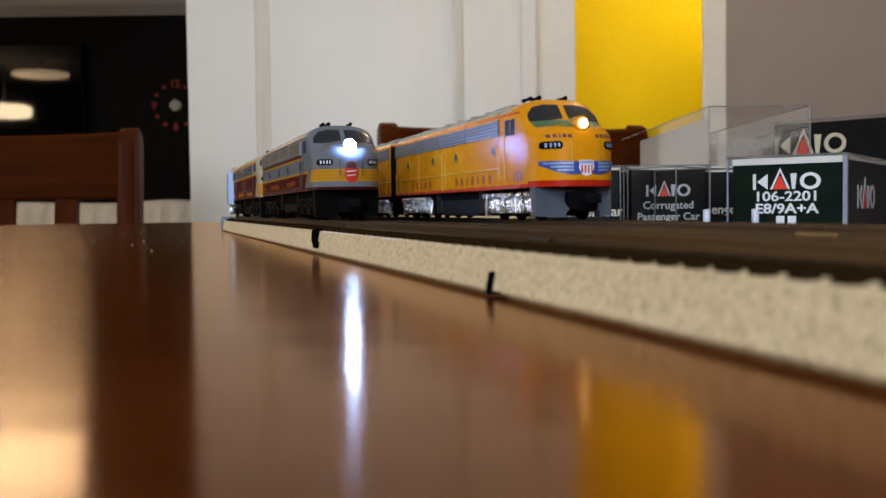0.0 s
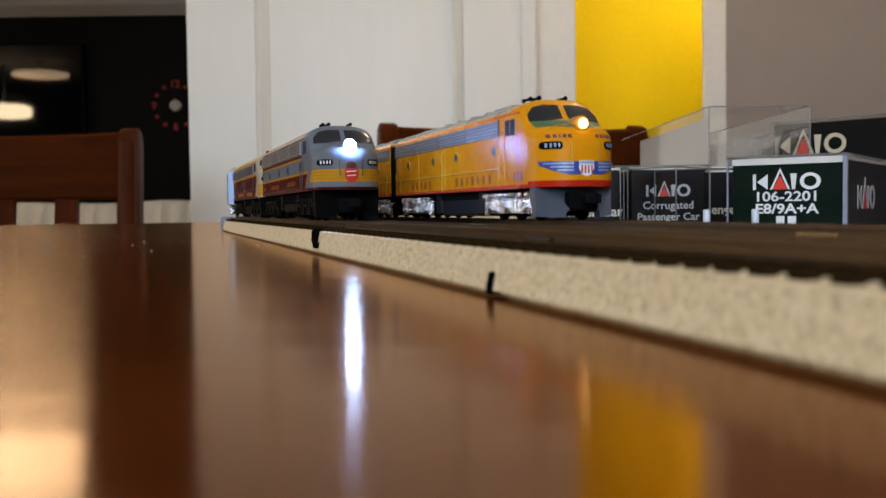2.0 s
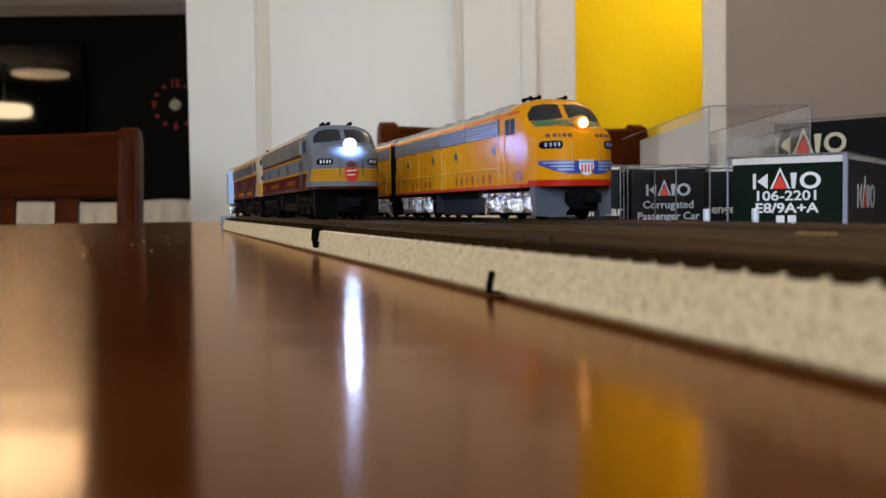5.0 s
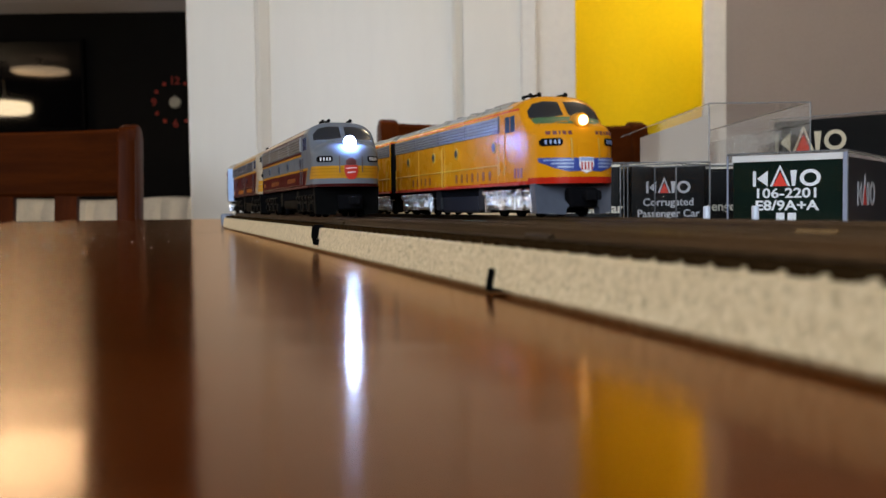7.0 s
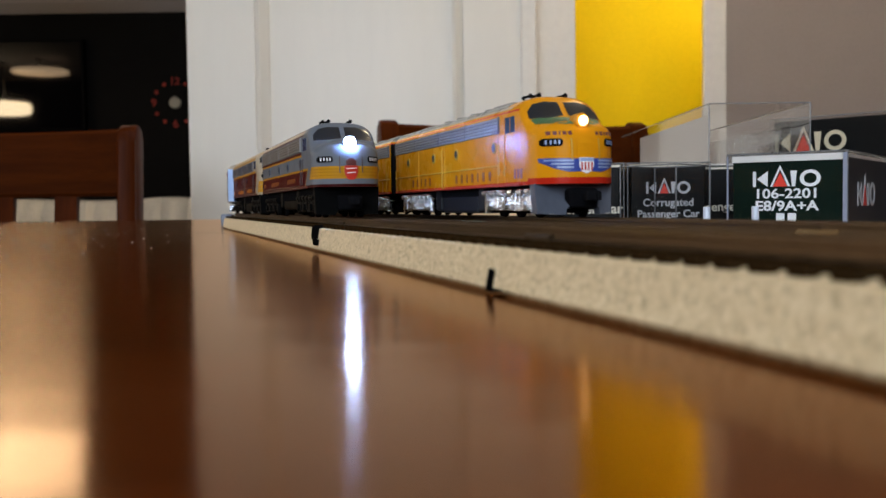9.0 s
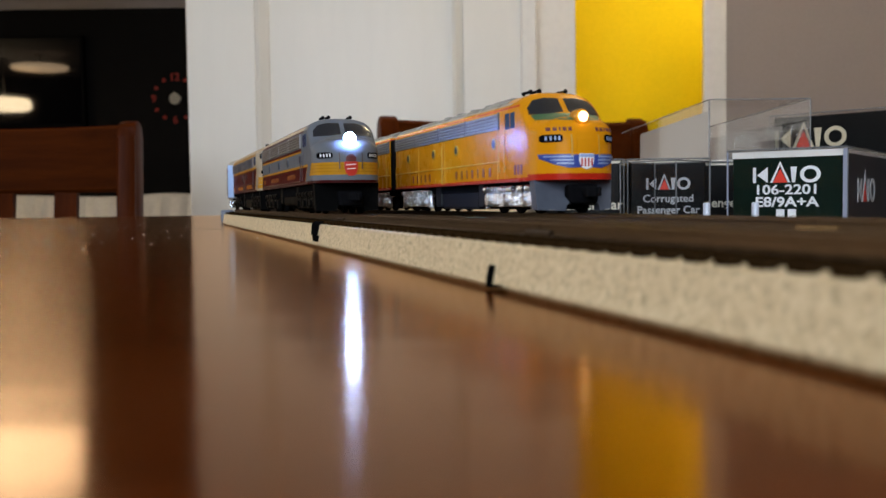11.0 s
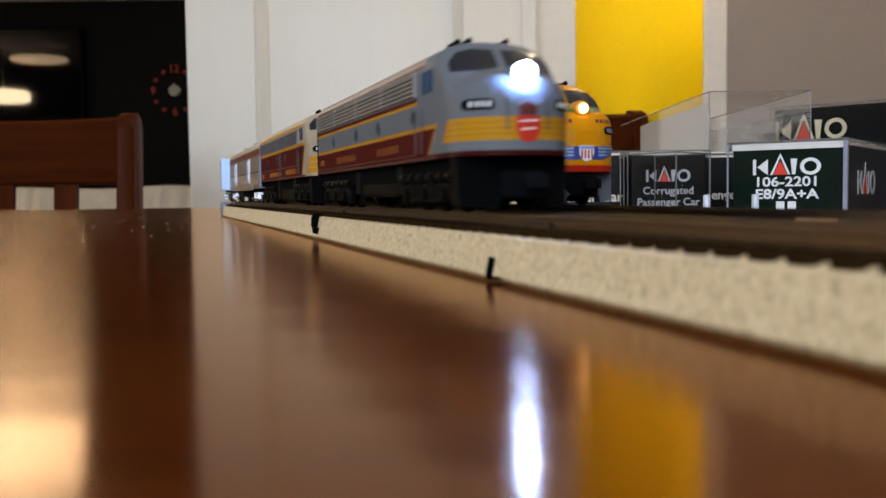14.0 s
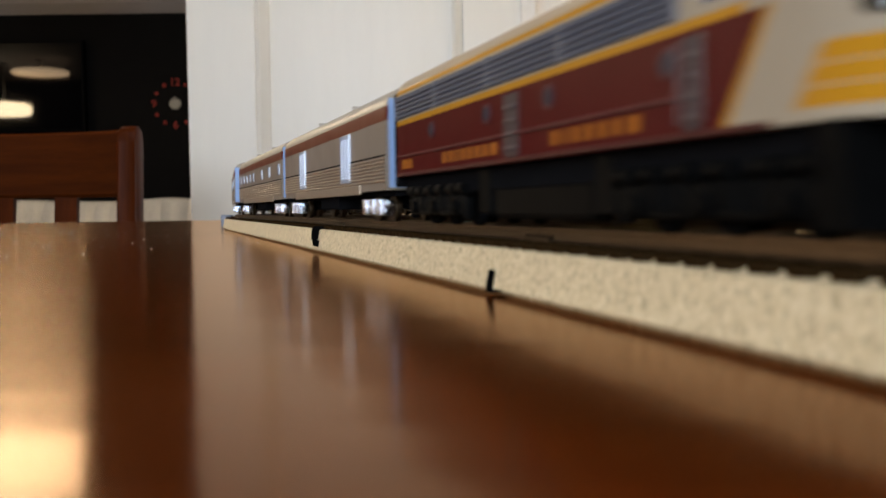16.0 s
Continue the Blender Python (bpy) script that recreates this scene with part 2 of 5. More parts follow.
def varnished(mat, ior, tint, haze, share_of_haze, grain_way):
    """Stained varnish: a warm-tinted gloss over the wood, by Fresnel."""
    nt = mat.node_tree
    bsdf, out = nt.nodes["Principled BSDF"], nt.nodes["Material Output"]
    bsdf.inputs["Specular IOR Level"].default_value = 0.0
    gloss, fres, both = nt.nodes.new("ShaderNodeBsdfGlossy"), nt.nodes.new("ShaderNodeFresnel"), nt.nodes.new("ShaderNodeMixShader")
    gloss.inputs["Color"].default_value = (*tint, 1)
    fres.inputs["IOR"].default_value = ior
    nt.links.new(bsdf.inputs["Roughness"].links[0].from_socket, gloss.inputs["Roughness"])
    nt.links.new(bsdf.inputs["Normal"].links[0].from_socket, gloss.inputs["Normal"])
    # rubbed varnish scatters a share of the gloss more widely
    hazy, lobes = nt.nodes.new("ShaderNodeBsdfGlossy"), nt.nodes.new("ShaderNodeMixShader")
    hazy.inputs["Color"].default_value = (*tint, 1)
    hazy.inputs["Roughness"].default_value = haze
    way = nt.nodes.new("ShaderNodeCombineXYZ")
    for k in range(3):
        way.inputs[k].default_value = grain_way[k]
    hazy.distribution = "BECKMANN"
    for lobe, stretch in ((gloss, 0.12), (hazy, 0.40)):
        lobe.inputs["Anisotropy"].default_value = stretch
        nt.links.new(way.outputs[0], lobe.inputs["Tangent"])
    nt.links.new(bsdf.inputs["Normal"].links[0].from_socket, hazy.inputs["Normal"])
    lobes.inputs[0].default_value = share_of_haze
    nt.links.new(gloss.outputs[0], lobes.inputs[1])
    nt.links.new(hazy.outputs[0], lobes.inputs[2])
    nt.links.new(fres.outputs[0], both.inputs[0])
    nt.links.new(bsdf.outputs[0], both.inputs[1])
    nt.links.new(lobes.outputs[0], both.inputs[2])
    nt.links.new(both.outputs[0], out.inputs[0])


def matt(mat, level):
    mat.node_tree.nodes["Principled BSDF"].inputs["Specular IOR Level"].default_value = level


matt(TIE_BROWN, 0.0)
for card in (CARD_GREEN, CARD_BLACK, YELLOW_WALL):
    matt(card, 0.12)
for under in (TRUCK_BLACK, BLACK_PLASTIC, DARK_GREY, JOINER_BLACK):
    matt(under, 0.0)
for timber in (CHAIR_WOOD, RAIL_WOOD):
    matt(timber, 0.04)
matt(TRUCK_BLACK, 0.025)
matt(PORT_GLASS, 0.08)
matt(DARK_WALL, 0.06)
matt(GOLD_PAINT, 0.12)
matt(BLACK_GLOSS, 0.3)
varnished(TABLE_WOOD, 1.31, (0.98, 0.71, 0.50), 0.20, 0.30, (math.cos(radians(YAW)), -math.sin(radians(YAW)), 0.0))
BALLAST = ballast_material()
CLEAR = clear_material()
CLEAR_EDGE = rim_material()

BLUEGREY = (0.140, 0.152, 0.172)
MAROON = (0.076, 0.006, 0.006)
YELLOW = (0.46, 0.215, 0.014)
ARMOUR = (0.70, 0.275, 0.005)
CP_PAINT = livery("grey_maroon_livery", BLUEGREY, [
    (MAROON, 7.0, 14.0, 30, 220, 1.0), (YELLOW, 14.0, 14.7, 29.2, 220, 1.0), (YELLOW, 9.4, 14.7, 29.2, 30.0, 1.0), (YELLOW, 18.7, 19.3, 26, 200, 0), (MAROON, 19.3, 20.0, 26, 200, 0),
    (YELLOW, 11.2, 14.8, -1, 20.6, 0.77), *[((0.30, 0.15, 0.01), z, z + 0.14, -1, 15, 0) for z in (12.1, 13.0, 13.9)], ((0.045, 0.006, 0.006), 0, 9.7, -1, 21, 0),
    (MAROON, 24.8, 25.3, 22, 200, 0), ((0.42, 0.33, 0.26), 25.3, 26.6, 22, 200, 0), (MAROON, 26.6, 40, 28, 200, 0)], 0.34, 0.0, 0.025)
CP_PAINT_B = livery("maroon_grey_livery", (0.37, 0.305, 0.22), [
    (MAROON, 7.0, 18.4, 26.5, 230, 0.65), (YELLOW, 9.2, 18.4, 25.5, 26.5, 0.65), (YELLOW, 18.4, 19.3, 17, 200, 0), (YELLOW, 9.9, 11.35, -1, 17, 0.6), (YELLOW, 11.5, 12.95, -1, 17, 0.6), (YELLOW, 13.1, 14.6, -1, 17, 0.6),
    (YELLOW, 24.2, 25.0, 18, 200, 0), ((0.46, 0.35, 0.23), 25.0, 40, 14, 200, 0)], 0.34, 0.0, 0.025)
UP_PAINT = livery("yellow_livery", ARMOUR, [
    ((0.45, 0.02, 0.008), 6.0, 9.0, -1, 9.5, 0), ((0.55, 0.04, 0.015), 6.0, 8.4, 9.5, 200, 0), ((0.55, 0.04, 0.015), 24.9, 25.4, 15, 200, 0),
    ((0.55, 0.46, 0.36), 25.9, 26.4, 20, 200, 0), ((0.24, 0.23, 0.20), 26.4, 40, 24, 200, 0)], 0.26, 0.0, 0.07)
# coach steel toned as lit: beige sides, a paler roof above the band
CAR_SILVER = livery("stainless_coach_livery", (0.25, 0.205, 0.165), [((0.14, 0.030, 0.014), 20.6, 23.4, -1, 400, 0), ((0.42, 0.36, 0.28), 23.4, 40, -1, 400, 0)], 0.34, 0.15, 0.12)


# ---- mesh helpers ----
def part(name, bm, material, parent, label="", m=None, smooth=False):
    """Links a bmesh as one mesh object under a thing or a part; m is its place in the parent's space."""
    me = bpy.data.meshes.new(name)
    bmesh.ops.recalc_face_normals(bm, faces=bm.faces)
    bm.to_mesh(me)
    bm.free()
    me.materials.append(material)
    if smooth:
        for p in me.polygons:
            p.use_smooth = True
        me.set_sharp_from_angle(angle=radians(38))
    ob = new(name, me)
    if parent is not None:
        ob.parent = parent
    if m is not None:
        ob.matrix_basis = m
    if label:
        ob["label"] = label
    return ob


def share(ob, m, parent=None):
    """Another part on the same mesh, at m."""
    o = new(ob.name.split(".")[0], ob.data)
    o.parent = parent or ob.parent
    o.matrix_basis = m
    if "label" in ob:
        o["label"] = ob["label"]
    return o


def block(x0, x1, y0, y1, z0, z1, bevel=0.0, segs=2):
    bm = bmesh.new()
    bmesh.ops.create_cube(bm, size=1.0)
    for v in bm.verts:
        v.co = ((x0 + x1) / 2 + v.co.x * (x1 - x0), (y0 + y1) / 2 + v.co.y * (y1 - y0), (z0 + z1) / 2 + v.co.z * (z1 - z0))
    if bevel:
        bmesh.ops.bevel(bm, geom=list(bm.edges), offset=bevel, segments=segs, affect="EDGES", profile=0.5)
    return bm


def mmblock(x0, x1, y0, y1, z0, z1, bevel=0.0, segs=2):
    return block(x0 * MM, x1 * MM, y0 * MM, y1 * MM, z0 * MM, z1 * MM, bevel * MM, segs)


def rod(r, length, axis="z", sides=16, bevel=0.0, r2=None):
    """A round bar centred on the origin."""
    bm = bmesh.new()
    bmesh.ops.create_cone(bm, cap_ends=True, segments=sides, radius1=r, radius2=r if r2 is None else r2, depth=length)
    if bevel:
        es = [e for e in bm.edges if abs(e.verts[0].co.z - e.verts[1].co.z) < 1e-9]
        bmesh.ops.bevel(bm, geom=es, offset=bevel, segments=2, affect="EDGES", profile=0.5)
    if axis == "x":
        bmesh.ops.rotate(bm, verts=bm.verts, matrix=Matrix.Rotation(radians(90), 3, "Y"))
    if axis == "y":
        bmesh.ops.rotate(bm, verts=bm.verts, matrix=Matrix.Rotation(radians(90), 3, "X"))
    return bm


def moved(bm, x, y, z):
    bmesh.ops.translate(bm, verts=bm.verts, vec=(x, y, z))
    return bm


def joined(*bms):
    """Several shapes of one part in one bmesh."""
    first = bms[0]
    for b in bms[1:]:
        me = bpy.data.meshes.new("t")
        b.to_mesh(me)
        b.free()
        first.from_mesh(me)
        bpy.data.meshes.remove(me)
    return first


def prism(points, y0, y1, axis="y"):
    """A closed outline of (a, z) pairs drawn out along an axis."""
    bm = bmesh.new()
    make = {"y": lambda a, z, t: (a, t, z), "x": lambda a, z, t: (t, a, z)}[axis]
    lo = [bm.verts.new(make(a, z, y0)) for a, z in points]
    hi = [bm.verts.new(make(a, z, y1)) for a, z in points]
    n = len(points)
    for i in range(n):
        bm.faces.new((lo[i], lo[(i + 1) % n], hi[(i + 1) % n], hi[i]))
    bm.faces.new(lo)
    bm.faces.new(hi[::-1])
    return bm


def lettering(text, size, extrude=0.0001, bold=0.0, wide=1.0):
    """Letters as a bmesh in the xz plane, centred, facing -y."""
    cu = bpy.data.curves.new("letters", "FONT")
    cu.body, cu.size, cu.align_x, cu.align_y, cu.extrude = text, size, "CENTER", "CENTER", extrude
    cu.resolution_u = 3
    cu.offset = size * bold
    ob = bpy.data.objects.new("letters", cu)
    scene.collection.objects.link(ob)
    me = bpy.data.meshes.new_from_object(ob.evaluated_get(bpy.context.evaluated_depsgraph_get()))
    bm = bmesh.new()
    bm.from_mesh(me)
    bmesh.ops.scale(bm, vec=(wide, 1, 1), verts=bm.verts)
    bmesh.ops.rotate(bm, verts=bm.verts, matrix=Matrix.Rotation(radians(90), 3, "X"))
    bpy.data.objects.remove(ob)
    bpy.data.curves.remove(cu)
    bpy.data.meshes.remove(me)
    return bm


def empty(name, m, label, category, group=""):
    ob = new(name)
    ob.empty_display_size = 0.02
    ob.matrix_basis = m
    return tagged(ob, label, category, group)


def setting(name, bm, material, label, m=ROOM):
    return tagged(part(name, bm, material, None, "", m), label, "", "", "structure")


# ---- the room ----
setting("floor", block(-6, 3.4, -2.4, 8, -0.05, 0), FLOOR_WOOD, "brown wooden floor of the house")
setting("ceiling", block(-6, 3.4, -2.4, 2.7, 2.45, 2.5), PLASTER, "plain white plastered ceiling")
# coloured far darker than the dining ceiling to stand for the dim living room
setting("ceiling_living", block(-6, 3.4, 2.7, 8, 2.45, 2.5), DIM_CEILING, "living room ceiling coloured dark for the dim room")
setting("wall_far", block(-6, 0.5, 7.5, 7.65, 0, 2.45), DARK_WALL, "charcoal painted living room wall")
setting("crown_moulding", prism([(7.38, 2.45), (7.5, 2.45), (7.5, 2.33), (7.48, 2.33), (7.44, 2.37), (7.40, 2.40)], -6, 0.5, "x"), GREY_TRIM, "grey crown moulding along the dark wall")
setting("wall_left", joined(block(-3.6, -3.45, -2.3, 0.9, 0, 2.45), block(-3.6, -3.45, 2.3, 2.7, 0, 2.45),
                            block(-3.6, -3.45, 0.9, 2.3, 0, 0.85), block(-3.6, -3.45, 0.9, 2.3, 2.15, 2.45)), GREY_WALL, "taupe dining room wall with a window")
setting("wall_living_left", block(-6, -5.85, 2.7, 7.5, 0, 2.45), DARK_WALL, "charcoal painted living room wall")
setting("wall_jog", block(-5.85, -3.45, 2.55, 2.7, 0, 2.45), DARK_WALL, "charcoal painted wall beside the opening")
setting("wall_back", joined(block(-3.6, -1.4, -2.35, -2.2, 0, 2.45), block(0.2, 3.4, -2.35, -2.2, 0, 2.45),
                            block(-1.4, 0.2, -2.35, -2.2, 0, 0.9), block(-1.4, 0.2, -2.35, -2.2, 2.2, 2.45)), GREY_WALL, "taupe wall with a window")
setting("wall_right", block(3.25, 3.4, -2.2, 2.3, 0, 2.45), GREY_WALL, "taupe dining room wall")
setting("wall_taupe", block(0.684, 3.25, 2.30, 2.42, 0, 2.45), GREY_WALL, "matt taupe wall beside the doorway")
setting("door_casing", block(0.640, 0.696, 2.282, 2.299, 0, 2.45, 0.004), TRIM_WHITE, "white painted door casing")
setting("wall_yellow", block(0.22, 1.6, 2.72, 2.84, 0, 2.45), YELLOW_WALL, "bright yellow painted wall")
setting("wall_living_right", block(0.30, 0.45, 2.84, 7.5, 0, 2.45), DARK_WALL, "charcoal wall of the living room")
setting("wall_hall", block(1.6, 1.75, 2.42, 2.84, 0, 2.45), YELLOW_WALL, "yellow painted wall end")
setting("wall_jamb", block(0.206, 0.297, 2.06, 2.72, 0, 2.45, 0.004), TRIM_WHITE, "white door jamb")

# the open white door with its panels
door = setting("door_1", joined(block(-0.540, -0.394, 2.0, 2.04, 0.01, 2.04, 0.002), block(0.049, 0.177, 2.0, 2.04, 0.01, 2.04, 0.002),
                                block(-0.394, 0.049, 2.0, 2.04, 0.01, 0.25), block(-0.394, 0.049, 2.0, 2.04, 1.85, 2.04),
                                block(-0.394, 0.049, 2.016, 2.032, 0.25, 1.85)), DOOR_WHITE, "open white painted panel door")
for x0, x1 in ((-0.394, -0.366), (0.025, 0.049)):
    part("panel_moulding", prism([(x0, 2.016), (x0, 2.003), (x0 * 0.7 + x1 * 0.3, 2.0), (x0 * 0.3 + x1 * 0.7, 2.006), (x1, 2.010), (x1, 2.016)], 0.25, 1.85), DOOR_WHITE, door)
for o in door.children:
    o.data.transform(Matrix(((1, 0, 0, 0), (0, 0, 1, 0), (0, 1, 0, 0), (0, 0, 0, 1))))
setting("door_stop", block(0.171, 0.203, 1.985, 2.06, 0, 2.05, 0.003), TRIM_WHITE, "white door stop strip")

# window_2 is added to hold the warm light from the left
for name, m in (("window_1", pose(-0.6, -2.275, 1.55)), ("window_2", pose(-3.525, 1.6, 1.5, 0, 0, 90))):
    w = tagged(empty(name, ROOM @ m, "white framed window out of view with an area light set in it", "window"), kind="structure")
    hw, hh = (0.8, 0.65) if name == "window_1" else (0.7, 0.65)
    part("window_frame", joined(block(-hw, hw, -0.03, 0.03, -hh, -hh + 0.06), block(-hw, hw, -0.03, 0.03, hh - 0.06, hh), block(-hw, -hw + 0.06, -0.03, 0.03, -hh + 0.06, hh - 0.06),
                                block(hw - 0.06, hw, -0.03, 0.03, -hh + 0.06, hh - 0.06), block(-0.03, 0.03, -0.03, 0.03, -hh + 0.06, hh - 0.06)), TRIM_WHITE, w)


# ---- table ----
table = empty("dining_table", ROOM @ pose(0, 0, TOP), "glossy dark reddish-brown wooden dining table", "table")
for y0, y1 in ((-0.85, 0.4545), (0.4552, 1.05)):
    part("table_leaf", block(-0.80, 0.95, y0, y1, -0.032, 0, 0.0012, 2), TABLE_WOOD, table, "glossy mahogany-coloured table leaf")
part("apron", joined(block(-0.7, 0.85, 0.93, 0.955, -0.12, -0.032), block(-0.7, 0.85, -0.755, -0.73, -0.12, -0.032),
                     block(-0.7, -0.675, -0.73, 0.93, -0.12, -0.032), block(0.825, 0.85, -0.73, 0.93, -0.12, -0.032)), RAIL_WOOD, table)
for x in (-0.66, 0.81):
    for y in (-0.71, 0.91):
        part("leg", block(x - 0.04, x + 0.04, y - 0.04, y + 0.04, -TOP, -0.033, 0.006), CHAIR_WOOD, table)


# dust on the varnish
rnd = random.Random(4)
bm = bmesh.new()
for k in range(210):
    x, y = rnd.uniform(-0.34, 0.02), rnd.uniform(0.24, 0.62)
    r, a = rnd.uniform(0.00010, 0.00038), rnd.uniform(0, 3.1)
    vs = [bm.verts.new((x + r * math.cos(a + q) * w, y + r * math.sin(a + q), z)) for q, z, w in ((0, 0.0, 1), (2.1, 0.0, 2), (4.2, 0.0, 1))] + [bm.verts.new((x, y, r * 1.2))]
    for f in ((0, 1, 3), (1, 2, 3), (2, 0, 3)):
        bm.faces.new([vs[q] for q in f])
tagged(part("dust", bm, surface("pale_dust", (0.6, 0.56, 0.5), 0.8, 0, 0.1, 300, 0.0), None, "", ROOM @ pose(0, 0, TOP)), "pale specks of dust on the varnish", "dust", "", "stuff")


# ---- chairs ----
def bowed_rail(half, z0, z1, thick, bow, dip, y):
    """A rail that curves backwards between the posts, its upper edge dipping a little in the middle."""
    bm = bmesh.new()
    rings = []
    for i in range(13):
        u = -1 + 2 * i / 12
        k = 1 - u * u
        yy, top = y + bow * k, z1 - dip * k
        r = 0.005
        outline = [(-thick, z0 + r), (-thick + r, z0), (thick - r, z0), (thick, z0 + r), (thick, top - r), (thick - r, top), (-thick + r, top), (-thick, top - r)]
        rings.append([bm.verts.new((u * half, yy + a, z)) for a, z in outline])
    for p, q in zip(rings, rings[1:]):
        for j in range(8):
            bm.faces.new((p[j], p[(j + 1) % 8], q[(j + 1) % 8], q[j]))
    bm.faces.new(rings[0]), bm.faces.new(rings[-1][::-1])
    return bm


def chair(m, label):
    """Back towards +y of its own space; the backrest's posts are 0.898 m high."""
    c = empty("dining_chair", m, label, "chair", "dining chairs")
    for x in (-0.2095, 0.2095):
        bm = prism([(-0.020, 0.0), (0.020, 0.0), (0.022, 0.45), (0.058, 0.872), (0.052, 0.890), (0.036, 0.898), (0.014, 0.890), (0.016, 0.868), (-0.020, 0.45)], x - 0.0145, x + 0.0145, "x")
        bmesh.ops.bevel(bm, geom=list(bm.edges), offset=0.005, segments=2, affect="EDGES", profile=0.5)
        part("back_post", bm, CHAIR_WOOD, c, "", None, True)
    part("top_rail", bowed_rail(0.196, 0.784, 0.890, 0.011, 0.014, 0.003, 0.030), RAIL_WOOD, c, "", None, True)
    part("lower_rail", bowed_rail(0.197, 0.54, 0.58, 0.010, 0.010, 0.0, 0.008), RAIL_WOOD, c, "", None, True)
    for x in (-0.1035, 0.0, 0.1035):
        back = 0.010 * (1 - (x / 0.20) ** 2)
        bm = prism([(0.002 + back, 0.578), (0.014 + back, 0.578), (0.036 + back * 1.3, 0.786), (0.024 + back * 1.3, 0.786)], x - 0.018, x + 0.018, "x")
        part("slat", bm, CHAIR_WOOD, c)
    part("seat", block(-0.21, 0.21, -0.42, 0.02, 0.43, 0.46, 0.01, 3), RAIL_WOOD, c)
    for x in (-0.17, 0.17):
        part("front_leg", block(x - 0.02, x + 0.02, -0.40, -0.36, 0, 0.43, 0.004), CHAIR_WOOD, c)
    return c


chair(ROOM @ pose(-0.7065, 1.46, 0, 0, 0, 0), "reddish-brown wooden dining chair with a slatted back")
chair(ROOM @ pose(0.128, 1.477, 0, 0, 0, 14), "reddish-brown wooden dining chair turned behind the model trains")

# ---- the living room ----
tv = empty("television", ROOM @ pose(-3.44, 7.42, 1.755), "large black television on the dark wall", "television")
part("screen", block(-0.60, 0.60, -0.004, 0.0, -0.34, 0.34), BLACK_GLOSS, tv, "glossy black screen, switched off")
part("bezel", joined(block(-0.62, 0.62, -0.012, 0.04, 0.34, 0.356), block(-0.62, 0.62, -0.012, 0.04, -0.36, -0.34), block(-0.62, -0.60, -0.012, 0.04, -0.34, 0.34), block(0.60, 0.62, -0.012, 0.04, -0.34, 0.34)), BLACK_PLASTIC, tv)
part("back_shell", block(-0.6, 0.6, 0.001, 0.079, -0.34, 0.34), BLACK_PLASTIC, tv)

clock = empty("wall_clock", ROOM @ pose(-2.125, 7.488, 1.612), "wall clock of separate red numerals round a grey hub", "clock")
for h in range(12):
    a = radians(30 * h)
    x, z = 0.170 * math.sin(a), 0.170 * math.cos(a)
    if h in (0, 3, 6, 9):
        part("numeral", moved(lettering({0: "12", 3: "3", 6: "6", 9: "9"}[h], 0.085, 0.004, 0.015), x, 0, z), CLOCK_RED, clock)
    else:
        part("hour_mark", moved(block(-0.014, 0.014, -0.004, 0.008, -0.014, 0.014, 0.003), x, 0, z), CLOCK_RED, clock)
part("hub", moved(rod(0.046, 0.02, "y", 32, 0.004), 0, 0, 0), CLOCK_GREY, clock)
part("minute_hand", moved(block(-0.004, 0.004, -0.016, -0.0105, 0, 0.06), 0, 0, 0), CLOCK_GREY, clock)
part("hour_hand", moved(block(0, 0.055, -0.0225, -0.0165, -0.008, 0.008), 0, 0, 0), CLOCK_GREY, clock)

sofa = empty("sofa", ROOM @ pose(-2.75, 6.7, 0), "low sofa with a crumpled cream cover", "sofa")
bm = bmesh.new()
n = 70
vs = []
for i in range(n + 1):
    x = -1.5 + 2.55 * i / n
    fold = 0.02 * math.sin(i * 1.9) + 0.03 * noise.noise((x * 3, 0, 0))
    vs.append([bm.verts.new((x, y + fold * k, z + 0.03 * noise.noise((x * 2, 5, 1)) * (1 if z > 0.6 else 0))) for y, z, k in ((-0.12, 0.0, 1), (-0.12, 0.4, 1), (-0.11, 0.74, 1), (-0.06, 0.83, 0.3), (0.10, 0.84, 0.3), (0.14, 0.0, 0))])
for i in range(n):
    for j in range(5):
        bm.faces.new((vs[i][j], vs[i + 1][j], vs[i + 1][j + 1], vs[i][j + 1]))
bm.faces.new(vs[0]), bm.faces.new(vs[-1][::-1])
part("back_cover", bm, CLOTH, sofa, "crumpled cream cloth cover", None, True)
part("seat_base", block(-1.45, 1.0, 0.15, 0.7, 0.0, 0.42, 0.05, 3), CLOTH, sofa)


def ceiling_lamp(name, m, radius, height, glow, drop, label):
    lamp = empty(name, m, label, "lamp")
    part("shade", rod(radius, height, "z", 32, height * 0.3), glow, lamp, "glowing warm glass shade", pose(0, 0, -drop), True)
    part("stem", rod(0.012, drop - height / 2, "z", 12), CLOCK_GREY, lamp, "", pose(0, 0, -(drop - height / 2) / 2))
    part("canopy", rod(0.05, 0.02, "z", 24, 0.004), CLOCK_GREY, lamp, "", pose(0, 0, -0.0105))
    return lamp


ceiling_lamp("ceiling_lamp", ROOM @ pose(-4.45, 4.4, 2.45), 0.30, 0.035, SHADE_GLOW, 0.14, "warm glowing flush ceiling lamp")
ceiling_lamp("pendant_lamp", ROOM @ pose(-4.96, 4.2, 2.45), 0.29, 0.13, BRIGHT_GLOW, 0.52, "warm glowing pendant lamp")
ceiling_lamp("living_room_lamp", ROOM @ pose(-2.35, 5.0, 2.45), 0.36, 0.28, SOFT_GLOW, 0.28, "warm glowing living room ceiling lamp")
